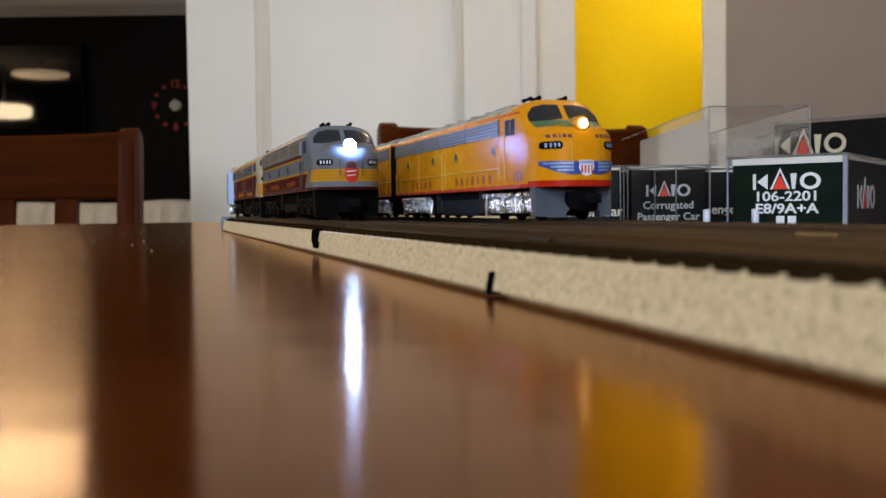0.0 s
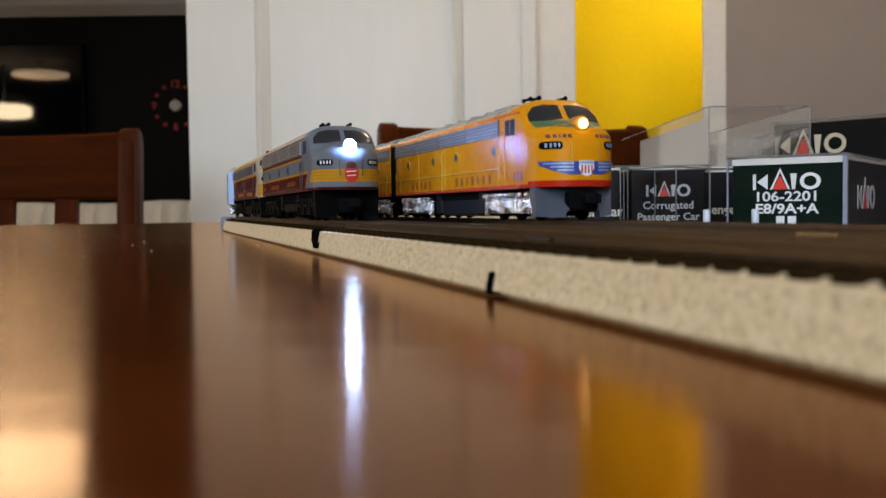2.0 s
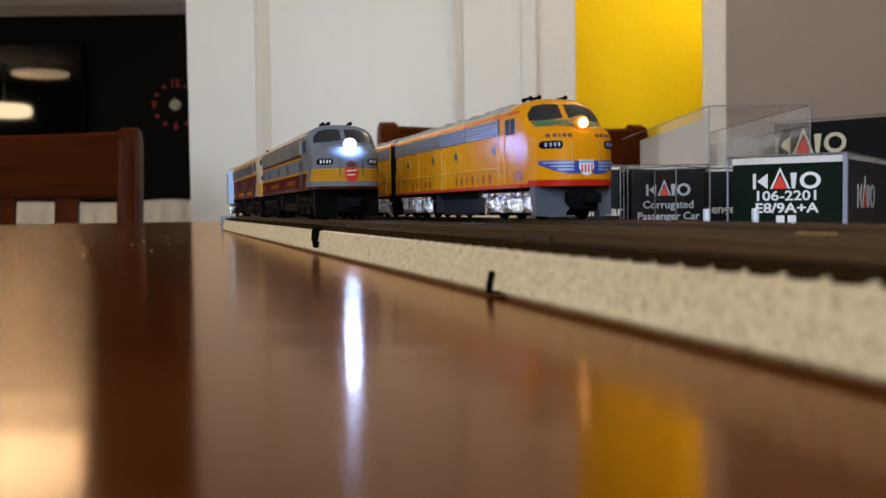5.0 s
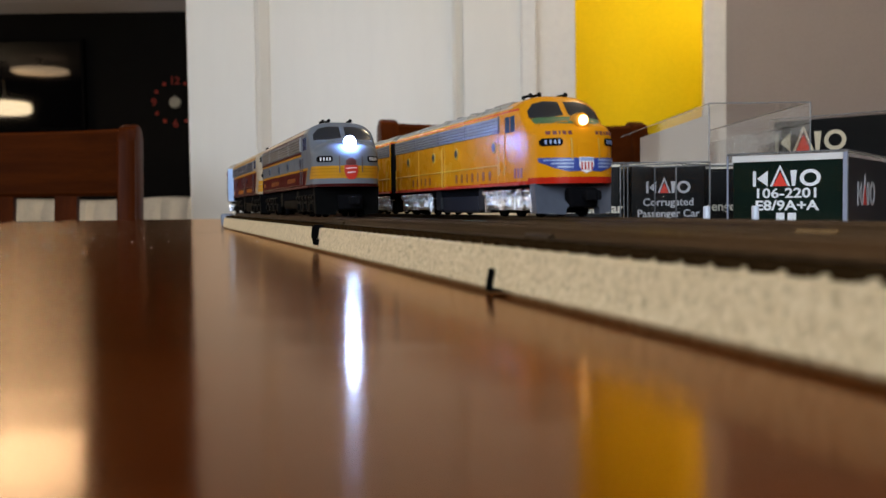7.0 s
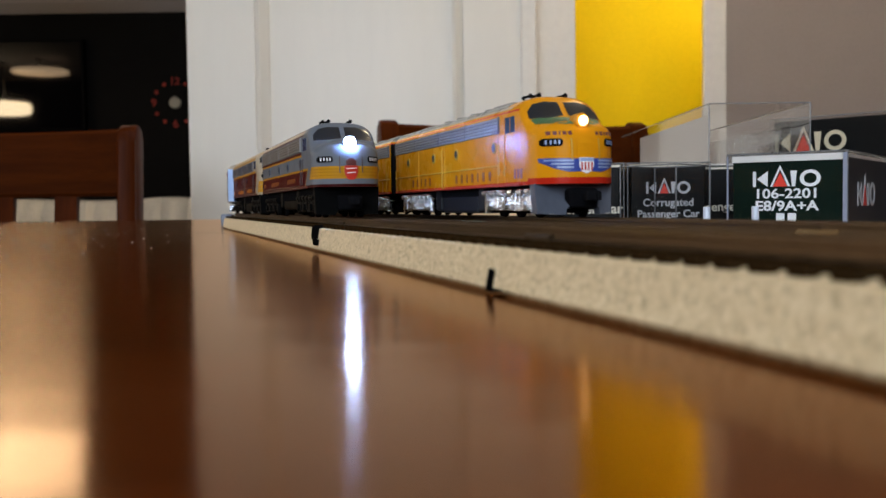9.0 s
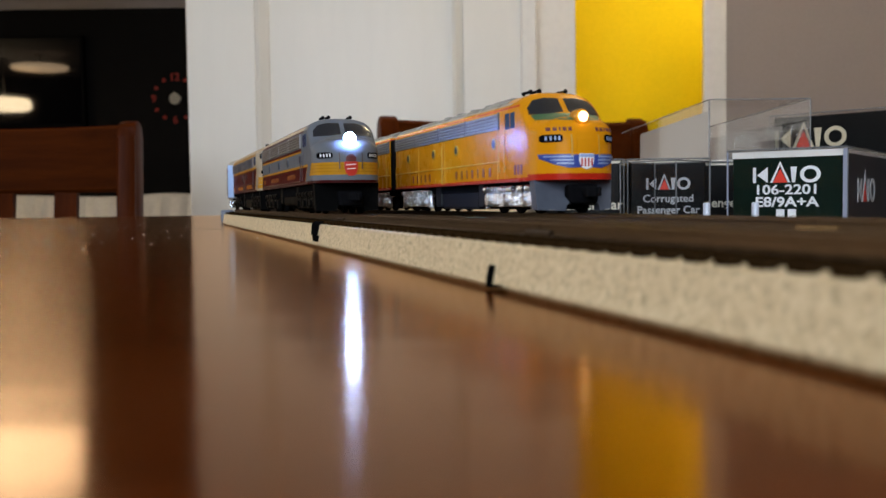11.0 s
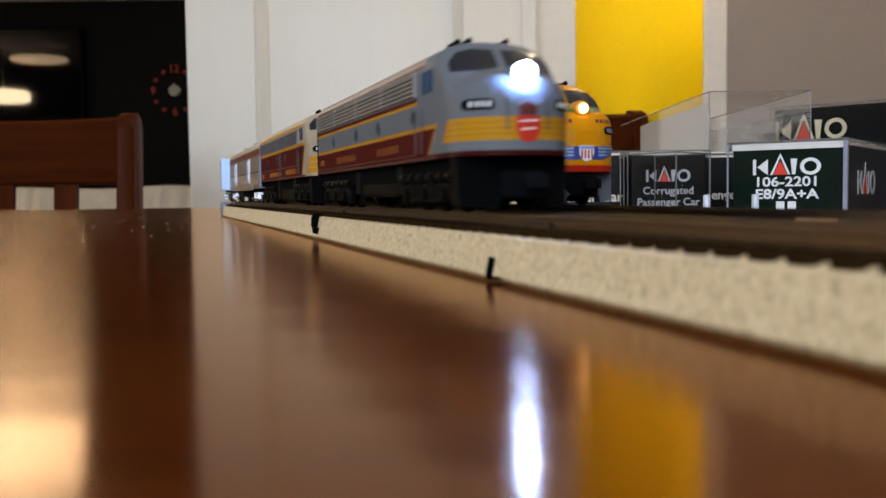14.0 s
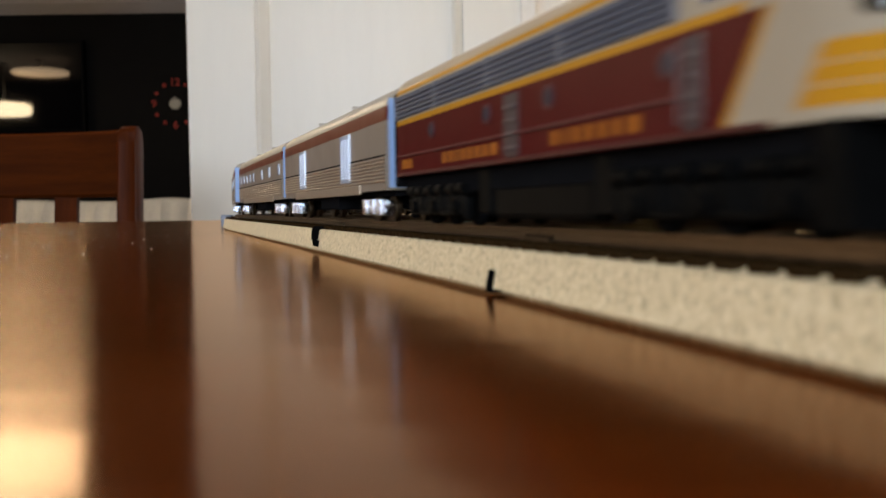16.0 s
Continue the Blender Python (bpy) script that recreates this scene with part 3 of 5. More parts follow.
# added lamp body for the dining fill, out of view
ceiling_lamp("added_dining_lamp", ROOM @ pose(0.75, 1.15, 2.45), 0.16, 0.14, SOFT_GLOW, 0.20, "added unseen lamp that warms the dining room")

# ---- the railway ----
RAIL = 8.8          # rail top over the table, mm
NEAR, FAR = 56.3, 93.0   # centre lines of the two straights, mm
BEND = 560.0        # where the straights end
RADIUS = 315.0      # of the outer curve


def centre(line, s):
    """Point and heading of a line's centre, s millimetres along it; past the bend it turns right."""
    r = RADIUS if line == NEAR else RADIUS - (FAR - NEAR)
    if s <= BEND:
        return line, s, 0.0
    a = (s - BEND) / r
    return line + r * (1 - math.cos(a)), BEND + r * math.sin(a), a


def swept(line, outline, s0, s1, step=None):
    """An outline of (x, z) in mm across the track, swept along a line."""
    bm = bmesh.new()
    n = max(1, math.ceil((s1 - s0) / step)) if step else 1
    rings = []
    for i in range(n + 1):
        x, y, a = centre(line, s0 + (s1 - s0) * i / n)
        rings.append([bm.verts.new(((x + u * math.cos(a)) * MM, (y - u * math.sin(a)) * MM, z * MM)) for u, z in outline])
    k = len(outline)
    for p, q in zip(rings, rings[1:]):
        for j in range(k):
            bm.faces.new((p[j], p[(j + 1) % k], q[(j + 1) % k], q[j]))
    bm.faces.new(rings[0]), bm.faces.new(rings[-1][::-1])
    return bm


def tie_shape():
    return mmblock(-10.5, 10.5, -1.15, 1.15, 6.0, 7.05, 0.12, 1)


TIE_MESH = None


def joiner_shape(u, s, high):
    """The black clip at a joint: a hook below the rail, or a small plug low in the flank."""
    if high:
        a = prism([(u * 13.3, 3.3), (u * 13.1, 6.2), (u * 12.4, 7.0), (u * 9.2, 7.0), (u * 9.2, 3.3)], s - 1.2, s + 2.2)
        return joined(a, prism([(u * 12.9, 1.6), (u * 13.2, 3.2), (u * 10, 3.2), (u * 10, 1.6)], s - 3.6, s + 1.6))
    return prism([(u * 12.8, 0.3), (u * 12.65, 1.4), (u * 12.3, 3.3), (u * 10, 3.3), (u * 10, 0.3)], s - 1.0, s + 1.0)


def track_piece(line, s0, s1, joiner):
    """One piece of snap track: roadbed, two rails, ties and the joiner at its far end."""
    global TIE_MESH
    t = empty("track_section", pose(0, 0, TOP), "model railway track section on a grey-beige ballast roadbed", "model track", "track sections")
    curved = s1 > BEND + 1
    step = 8 if curved else None
    bed = [(-10.6, 0.0), (10.6, 0.0), (10.6, 0.8), (12.5, 0.85), (12.4, 1.3), (11.5, 6.0), (11.1, 6.2), (9.3, 6.2), (9.2, 6.45), (-9.2, 6.45), (-9.3, 6.2), (-11.1, 6.2), (-11.5, 6.0), (-12.4, 1.3), (-12.5, 0.85), (-10.6, 0.8)]
    part("roadbed", swept(line, bed, s0 + 0.12, s1 - 0.12, step), BALLAST, t, "speckled beige ballast roadbed")
    for u in (-4.85, 4.85):
        rail = [(u - 0.75, 6.76), (u + 0.75, 6.76), (u + 0.75, 7.05), (u + 0.22, 7.25), (u + 0.22, 8.2), (u + 0.42, 8.35), (u + 0.42, RAIL), (u - 0.42, RAIL), (u - 0.42, 8.35), (u - 0.22, 8.2), (u - 0.22, 7.25), (u - 0.75, 7.05)]
        part("rail", swept(line, rail, s0 + 0.1, s1 - 0.1, step), RAIL_METAL, t, "bronze-grey metal rail")
    if joiner:
        for u in (-4.85, 4.85):
            part("rail_joiner", swept(line, [(u - 0.95, 6.82), (u + 0.95, 6.82), (u + 0.95, 7.5), (u + 0.5, 7.9), (u - 0.5, 7.9), (u - 0.95, 7.5)], s1 - 4.2, s1 + 4.2), BRASS if line == FAR else RAIL_METAL, t, "brass rail joiner")
    n = round((s1 - s0) / 4.75)
    for i in range(n):
        x, y, a = centre(line, s0 + (i + 0.5) * (s1 - s0) / n)
        m = pose(x * MM, y * MM, 0, 0, 0, -math.degrees(a))
        if TIE_MESH is None:
            first = part("tie", tie_shape(), TIE_BROWN, t, "", m)
            TIE_MESH = first.data
        else:
            o = new("tie", TIE_MESH)
            o.parent, o.matrix_basis = t, m
    if joiner:
        for u in (-1, 1):
            # the dark clip that shows in the notch of the roadbed's flank
            bm = joiner_shape(u, s1, s1 > 200)
            bmesh.ops.scale(bm, vec=(MM, MM, MM), verts=bm.verts)
            part("joiner_clip", moved(bm, line * MM, 0, 0), JOINER_BLACK, t, "black joiner clip in the roadbed")
    return t


for line in (NEAR, FAR):
    JOINTS = (-250.0, -120.0, 117.0 if line == NEAR else 106.0, 252.0, BEND)
    for s0, s1 in zip(JOINTS, JOINTS[1:]):
        track_piece(line, s0, s1, s1 < BEND)
    r = RADIUS if line == NEAR else RADIUS - (FAR - NEAR)
    arc = r * math.pi / 4
    for k in range(3):
        track_piece(line, BEND + arc * k, BEND + arc * (k + 1), False)


# ---- locomotives ----
LONG = 126.5        # body length, mm
LOW = 7.0           # lower edge of the body over the rail


def nose_plan(y):
    """Half width of the body y mm behind the nose's tip."""
    d = 11.5
    return 10.0 if y >= d else 10.0 * (1 - ((d - y) / d) ** 2.5) ** (1 / 2.2)


def nose_top(y):
    """Height of the body over the rail y mm behind the nose's tip."""
    if y < 5:
        return 16.5 + 5.3 * (1 - ((5 - y) / 5) ** 2.4)
    if y < 8.5:
        return 21.8 + 0.6 * (y - 5) / 3.5
    if y < 16.5:
        u = (y - 8.5) / 8
        return 22.4 + 6.1 * (u * u * (3 - 2 * u)) ** 0.82
    return 28.5


def section(y, low=LOW, count=14):
    """Half a cross-section, from the lower edge up the side and over to the middle of the roof."""
    w, top = nose_plan(y), nose_top(y)
    rise = 4.6 if y > 16.5 else 4.0 + 0.6 * y / 16.5
    out = [(w, z) for z in np.linspace(low, top - rise, 6)]
    for i in range(1, count + 1):
        a = math.pi / 2 * i / count
        out.append((w * math.cos(a) ** 0.72 if i < count else 0.0, top - rise + rise * math.sin(a) ** 0.9))
    return out


def loco_shell(low):
    bm = bmesh.new()
    ys = [0.02, 0.1, 0.25, 0.5, 0.9, 1.4, 2.0, 2.8, 3.6, 4.4, 5.2, 6.0, 7, 8, 8.6, 9.3, 10, 10.7, 11.5, 12.3, 13.2, 14.1, 15, 16, 17, 19, 24, 30, 50, 80, 100, 120, LONG - 1.2, LONG]
    rings = []
    for y in ys:
        half = section(y, low)
        k = 1 if y < LONG else 0.985
        pts = [(x * k, z) for x, z in half] + [(-x * k, z) for x, z in half[-2::-1]]
        rings.append([bm.verts.new((x * MM, y * MM, z * MM)) for x, z in pts])
    for p, q in zip(rings, rings[1:]):
        for j in range(len(p) - 1):
            bm.faces.new((p[j], p[j + 1], q[j + 1], q[j]))
        bm.faces.new((p[-1], p[0], q[0], q[-1]))
    bm.faces.new(rings[0]), bm.faces.new(rings[-1][::-1])
    return bm


def skin_point(u, y, lift=0.0):
    """A point of the shell at height u (mm over the rail, on the side u < roof) y behind the tip, lifted off the skin."""
    half = section(y)
    for (x0, z0), (x1, z1) in zip(half, half[1:]):
        if z0 <= u <= z1 or (x1, z1) == half[-1]:
            k = 0 if z1 == z0 else min(1, max(0, (u - z0) / (z1 - z0)))
            return x0 + (x1 - x0) * k + lift, y, u
    return half[-1][0], y, u


def patch(cells, side, thick=0.25, lift=0.12):
    """A thin plate that follows the shell, over a grid of rows of (y, z)."""
    bm = bmesh.new()
    grid = []
    for row in cells:
        line = []
        for y, z in row:
            x, yy, zz = skin_point(z, y)
            n = shell_normal(y, z)
            line.append(((x + n[0] * lift), yy + n[1] * lift, zz + n[2] * lift, n))
        grid.append(line)
    def vert(p, t):
        return bm.verts.new((side * (p[0] + p[3][0] * t) * MM, (p[1] + p[3][1] * t) * MM, (p[2] + p[3][2] * t) * MM))
    out = [[vert(p, 0) for p in l] for l in grid]
    inn = [[vert(p, -thick - lift) for p in l] for l in grid]
    R, C = len(grid), len(grid[0])
    for i in range(R - 1):
        for j in range(C - 1):
            bm.faces.new((out[i][j], out[i][j + 1], out[i + 1][j + 1], out[i + 1][j]))
            bm.faces.new((inn[i][j], inn[i + 1][j], inn[i + 1][j + 1], inn[i][j + 1]))
    for i in range(R - 1):
        for j in (0, C - 1):
            bm.faces.new((out[i][j], out[i + 1][j], inn[i + 1][j], inn[i][j]))
    for j in range(C - 1):
        for i in (0, R - 1):
            bm.faces.new((out[i][j], out[i][j + 1], inn[i][j + 1], inn[i][j]))
    return bm


def shell_normal(y, z):
    e = 0.15
    x0 = skin_point(z, y)[0]
    dy = (skin_point(z, y + e)[0] - skin_point(z, y - e if y > e else y)[0]) / (2 * e if y > e else e)
    dz = (skin_point(z + e, y)[0] - skin_point(z - e, y)[0]) / (2 * e)
    v = Vector((1.0, -dy, -dz))
    return v.normalized()


def front_y(x, z):
    """How far behind the nose's tip the skin stands at (x, z) on the front."""
    lo, hi = 0.02, 18.0
    for _ in range(40):
        m = (lo + hi) / 2
        inside = z <= nose_top(m) and skin_point(z, m)[0] > abs(x)
        lo, hi = (lo, m) if inside else (m, hi)
    return hi


def decal(outline, lift=0.15, thick=0.4, cuts=6):
    """A flat outline of (x, z) laid round the nose's front, with a little thickness."""
    bm = bmesh.new()
    f = bm.faces.new([bm.verts.new((x, 0, z)) for x, z in outline])
    bmesh.ops.triangulate(bm, faces=[f])
    bmesh.ops.subdivide_edges(bm, edges=list(bm.edges), cuts=cuts, use_grid_fill=True)
    for v in bm.verts:
        v.co.y = front_y(v.co.x, v.co.z) - lift
    r = bmesh.ops.extrude_face_region(bm, geom=list(bm.faces))
    for g in r["geom"]:
        if isinstance(g, bmesh.types.BMVert):
            g.co.y += thick
    bmesh.ops.scale(bm, vec=(MM, MM, MM), verts=bm.verts)
    return bm


def span(a, b, n):
    return [a + (b - a) * i / n for i in range(n + 1)]


def truck(parent, y, material, label, clear):
    """A three-axle truck: side frames with journals and springs, wheels and axles."""
    t = part("truck", mmblock(-4.4, 4.4, y - 15, y + 15, clear, 5.6, 0.4), BLACK_PLASTIC, parent, label)
    for sx in (-1, 1):
        x0, x1 = sorted((sx * 6.6, sx * 8.4))
        bars = [mmblock(x0, x1, y - 16.5, y + 16.5, 4.8, 6.7, 0.5), mmblock(x0, x1, y - 12, y + 12, 1.9, 2.9, 0.3)]
        for a in (-13.8, -8.9, -2.6, 3.4, 9.2, 14.2):
            bars.append(moved(rod(0.9 * MM, 3.0 * MM, "y", 10), sx * 9.0 * MM, (y + a) * MM, 5.9 * MM))
            bars.append(mmblock(min(sx * 8.2, sx * 9.3), max(sx * 8.2, sx * 9.3), y + a - 0.5, y + a + 0.5, 2.2, 6.0, 0.25))
        for a in (-11.5, 0, 11.5):
            bars += [mmblock(min(sx * 6.4, sx * 9.4), max(sx * 6.4, sx * 9.4), y + a - 1.7, y + a + 1.7, 1.7, 4.9, 0.4),
                     moved(rod(1.1 * MM, 1.2 * MM, "x", 12), sx * 9.5 * MM, (y + a) * MM, 3.1 * MM)]
        for a in (-5.8, 5.8):
            bars += [moved(rod(1.0 * MM, 2.6 * MM, "z", 10), sx * (8.6 + k) * MM, (y + a + b) * MM, 3.6 * MM) for b, k in ((-1.3, 0), (1.3, 0.1))]
            bars.append(mmblock(min(sx * 8.0, sx * 9.3), max(sx * 8.0, sx * 9.3), y + a - 3.6, y + a + 3.6, 1.6, 2.3, 0.25))
        for a in (-15, 15):
            bars.append(mmblock(min(sx * 7.6, sx * 9.2), max(sx * 7.6, sx * 9.2), y + a - 0.9, y + a + 0.9, 1.0, 4.6, 0.3))
        part("side_frame", joined(*bars), material, t, "", None, True)
    for a in (-11.5, 0, 11.5):
        w = part("wheelset", joined(rod(3.0 * MM, 1.4 * MM, "x", 20, 0.0002), ), DARK_GREY, t, "", pose(-5.3 * MM, (y + a) * MM, 3.0 * MM))
        share(w, pose(5.3 * MM, (y + a) * MM, 3.0 * MM))
    return t


def hoops(name, parent, material, x, y, z0, z1):
    """A vertical grab iron that stands off the side."""
    r = 0.11 * MM
    bm = joined(moved(rod(r, (z1 - z0) * MM, "z", 6), x * MM, y * MM, (z0 + z1) / 2 * MM),
                moved(rod(r, 0.8 * MM, "x", 6), (x - math.copysign(0.3, x)) * MM, y * MM, z0 * MM), moved(rod(r, 0.8 * MM, "x", 6), (x - math.copysign(0.3, x)) * MM, y * MM, z1 * MM))
    part(name, bm, material, parent)


def letters_as_bars(parent, name, material, y0, y1, z, height, widths, side=-1, label=""):
    """Lettering too small to read: a row of blocks, one for each letter."""
    total = sum(widths) + 0.9 * (len(widths) - 1)
    k = (y1 - y0) / total
    bms, y = [], y0
    for w in widths:
        bms.append(mmblock(min(side * 9.9, side * 10.12), max(side * 9.9, side * 10.12), y, y + w * k, z - height / 2, z + height / 2))
        y += (w + 0.9) * k
    part(name, joined(*bms), material, parent, label)


def locomotive(name, m, label, look_of, group):
    """A streamlined diesel in 1:160; origin on the rails under the nose's tip, body towards +y."""
    L = empty(name, m, label, "model locomotive", group)
    low, g0, g1 = look_of["low"], *look_of["grille_z"]
    paint, grille, truck_mat, lamp = look_of["paint"], look_of["grille"], look_of["truck"], look_of["lamp"]
    body = part("body", loco_shell(look_of["low"]), paint, L, look_of["body_label"], None, True)
    # windscreen halves and their frames round the front of the cab
    for sx in (-1, 1):
        def pane(grow):
            outer = [(sx * (0.7 - grow), 23.5 - grow), (sx * (0.7 - grow), 26.9 + grow), (sx * 4.2, 27.0 + grow), (sx * (7.0 + grow), 26.3 + grow * 0.7), (sx * (8.6 + grow), 24.5), (sx * (8.8 + grow), 22.7 - grow), (sx * 4.5, 22.9 - grow)]
            return outer
        part("windscreen", decal(pane(0.0), 0.10, 0.5, 5), WINDOW_DARK, body, "dark windscreen half")
        part("cab_window", patch([[(y, z) for y in span(17.0, 19.6, 2)] for z in span(20.2, 23.9, 3)], sx, 0.3, 0.10), look_of["pane"], body, "cab side window")
        part("cab_window_rear", patch([[(y, z) for y in span(20.3, 22.9, 2)] for z in span(20.2, 23.9, 3)], sx, 0.3, 0.10), look_of["pane"], body)
        part("cab_door", patch([[(y, z) for y in span(23.2, 26.0, 2)] for z in span(low + 0.8, 23.9, 6)], sx, 0.3, 0.12), paint, body)
        for y in (22.8, 26.4):
            hoops("handrail", body, look_of["iron"], sx * 10.4, y, 10.2, 17.6)
        # long band of air intake grilles: thin slats on a backing coloured as shade
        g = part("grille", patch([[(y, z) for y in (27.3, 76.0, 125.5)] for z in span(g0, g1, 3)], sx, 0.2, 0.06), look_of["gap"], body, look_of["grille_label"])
        for i in range(5):
            z = g0 + 0.1 + i * 0.80
            x = skin_point(z + 0.1, 60)[0]
            part("slat", mmblock(min(sx * (x - 0.2), sx * (x + 0.34)), max(sx * (x - 0.2), sx * (x + 0.34)), 27.4, 125.3, z, z + 0.56, 0.1, 1), grille, g)
        for y in (27.3, 52, 76, 101, 125.5):
            part("grille_post", patch([[(y - 0.35, z), (y + 0.35, z)] for z in span(g0, g1 + 0.1, 3)], sx, 0.2, 0.36), look_of["post"], g)
        # portholes with a raised ring
        for y in look_of["ports"]:
            rim = part("porthole", moved(rod(1.5 * MM, 0.5 * MM, "x", 20, 0.00012), sx * 10.0 * MM, y * MM, look_of["port_z"] * MM), look_of["rim"], body)
            part("glass", moved(rod(1.05 * MM, 0.1 * MM, "x", 16), sx * 10.27 * MM, y * MM, look_of["port_z"] * MM), PORT_GLASS, rim)
        # belt rail, sill and panel joints
        part("belt_rail", mmblock(min(sx * 9.8, sx * 10.32), max(sx * 9.8, sx * 10.32), 27, LONG - 0.4, look_of["belt"], look_of["belt"] + 0.35, 0.08, 1), look_of["belt_mat"], body)
        part("sill", mmblock(min(sx * 9.8, sx * 10.25), max(sx * 9.8, sx * 10.25), 14, LONG - 0.3, low - 0.1, low + 0.5, 0.1, 1), look_of["sill"], body)
        for y in look_of["joints"]:
            part("panel_strip", mmblock(min(sx * 9.8, sx * 10.13), max(sx * 9.8, sx * 10.13), y - 0.16, y + 0.16, low + 0.6, 20.2), look_of["strip"], body)
        for y, wide in look_of["doors"]:
            # engine room door with its frame and ladder irons
            d = part("side_door", mmblock(min(sx * 9.8, sx * 10.14), max(sx * 9.8, sx * 10.14), y, y + wide, low + 0.6, 17.9, 0.08, 1), look_of["door_mat"], body, "dull grey ladder panel")
            for z in (10.6, 12.4, 14.2, 16.0):
                part("rung", mmblock(min(sx * 10.1, sx * 10.42), max(sx * 10.1, sx * 10.42), y + 0.5, y + wide - 0.5, z, z + 0.3), look_of["rung"], d)
        for y, z0, z1 in look_of["irons"]:
            hoops("grab_iron", body, look_of["iron"], sx * 10.55, y, z0, z1)
        for y0, y1, ws in look_of["words"]:
            letters_as_bars(body, "lettering", look_of["ink"], y0, y1, look_of["word_z"], look_of["word_h"], ws, sx, look_of["word_label"])
        # number boards beside the nose
        nb = part("number_board", decal([(sx * 5.5, 15.9), (sx * 8.6, 15.9), (sx * 9.0, 16.3), (sx * 9.0, 17.2), (sx * 8.6, 17.6), (sx * 5.5, 17.6), (sx * 5.1, 17.2), (sx * 5.1, 16.3)], 0.30, 0.8, 4), BLACK_PLASTIC, body, "black number board")
        for k in range(4):
            a = 5.7 + k * 0.76
            part("numeral_bar", decal([(sx * a, 16.3), (sx * (a + 0.3), 16.3), (sx * (a + 0.3), 17.2), (sx * a, 17.2)], 0.42, 0.2, 2), look_of["board_ink"], nb)
    # headlight in its round housing
    hy = front_y(0, 20.3)
    house = part("headlight", moved(rod(1.75 * MM, 3.4 * MM, "y", 28, 0.0003), 0, (hy + 1.35) * MM, 21.6 * MM), look_of["house"], body, "round headlight housing", None, True)
    bm = bmesh.new()
    bmesh.ops.create_uvsphere(bm, u_segments=24, v_segments=12, radius=look_of["lens"] * MM)
    bmesh.ops.scale(bm, vec=(1, 0.45, 1), verts=bm.verts)
    part("lens", moved(bm, 0, (hy - 0.75) * MM, 21.6 * MM), lamp, house, look_of["lens_label"], None, True)
    # nose door, coupler, pilot
    part("nose_door", decal([(-2.1, 9.3), (2.1, 9.3), (2.1, 17.4), (1.6, 18.0), (-1.6, 18.0), (-2.1, 17.4)], 0.16, 0.5, 5), paint, body)
    for x in (-3.3, 3.3):
        part("nose_grab", decal([(x - 0.12, 12.8), (x + 0.12, 12.8), (x + 0.12, 17.6), (x - 0.12, 17.6)], 0.42, 0.25, 3), look_of["iron"], body)
    pil = prism([(-9.2, 1.0), (-4.2, 0.7), (-4.0, 2.0), (-3.3, 2.7), (3.3, 2.7), (4.0, 2.0), (4.2, 0.7), (9.2, 1.0), (9.6, low + 0.1), (-9.6, low + 0.1)], 0, 8)
    for v in pil.verts:
        w = abs(v.co.x) / 9.6
        v.co.y = v.co.y * 0.35 + 1.0 + 5.6 * w ** 2.6
    bmesh.ops.scale(pil, vec=(MM, MM, MM), verts=pil.verts)
    part("pilot", pil, look_of["pilot"], L, look_of["pilot_label"], None, True)
    part("coupler_pocket", mmblock(-3.6, 3.6, 0.9, 4.2, 2.2, 6.6, 0.8, 3), BLACK_PLASTIC, L)
    part("coupler", joined(mmblock(-0.7, 0.7, -2.6, 3, 4.2, 5.5, 0.2), mmblock(-1.6, 1.2, -3.6, -2.0, 3.7, 6.0, 0.4), mmblock(0.6, 1.5, -4.6, -3.2, 3.8, 5.9, 0.3)), DARK_GREY, L)
    part("rear_coupler", joined(mmblock(-0.7, 0.7, 126, 131, 4.2, 5.5, 0.2), mmblock(-1.4, 1.4, 130.4, 131.6, 3.8, 5.9, 0.4)), DARK_GREY, L)
    # underframe and trucks
    part("fuel_tank", mmblock(-8.2, 8.2, 47, 79, look_of["clear"], low - 0.05, 0.8, 2), look_of["under"], L)
    part("underframe", mmblock(-8.4, 8.4, 11, 126, 5.4, low - 0.05, 0.2), DARK_GREY, L)
    for y0, y1 in ((42, 46.5), (79.5, 84.5)):
        part("equipment_box", mmblock(-8.6, 8.6, y0, y1, look_of["clear"] + 0.7, low - 0.1, 0.4), look_of["under"], L)
    for y in (24.5, 104.5):
        truck(L, y, truck_mat, look_of["truck_label"], look_of["clear"])
    # rear end's diaphragm, full-width and black to stand for shade between coupled units
    part("diaphragm", mmblock(-9.7, 9.7, LONG - 0.2, LONG + 2.8, 7.0, 25.0, 0.4), BLACK_PLASTIC, L)
    # roof fittings
    for y in (52, 64, 76, 88):
        fan = part("roof_fan", moved(rod(4.2 * MM, 0.7 * MM, "z", 28, 0.00015), 0, y * MM, 28.6 * MM), look_of["roof"], body)
        part("fan_hub", moved(rod(1.3 * MM, 0.25 * MM, "z", 16), 0, y * MM, 29.07 * MM), DARK_GREY, fan)
    part("roof_hatch", mmblock(-4.5, 4.5, 32, 45, 28.0, 28.9, 0.25), look_of["roof"], body)
    part("steam_vent", mmblock(-3.5, 3.5, 102, 116, 28.0, 28.9, 0.25), look_of["roof"], body)
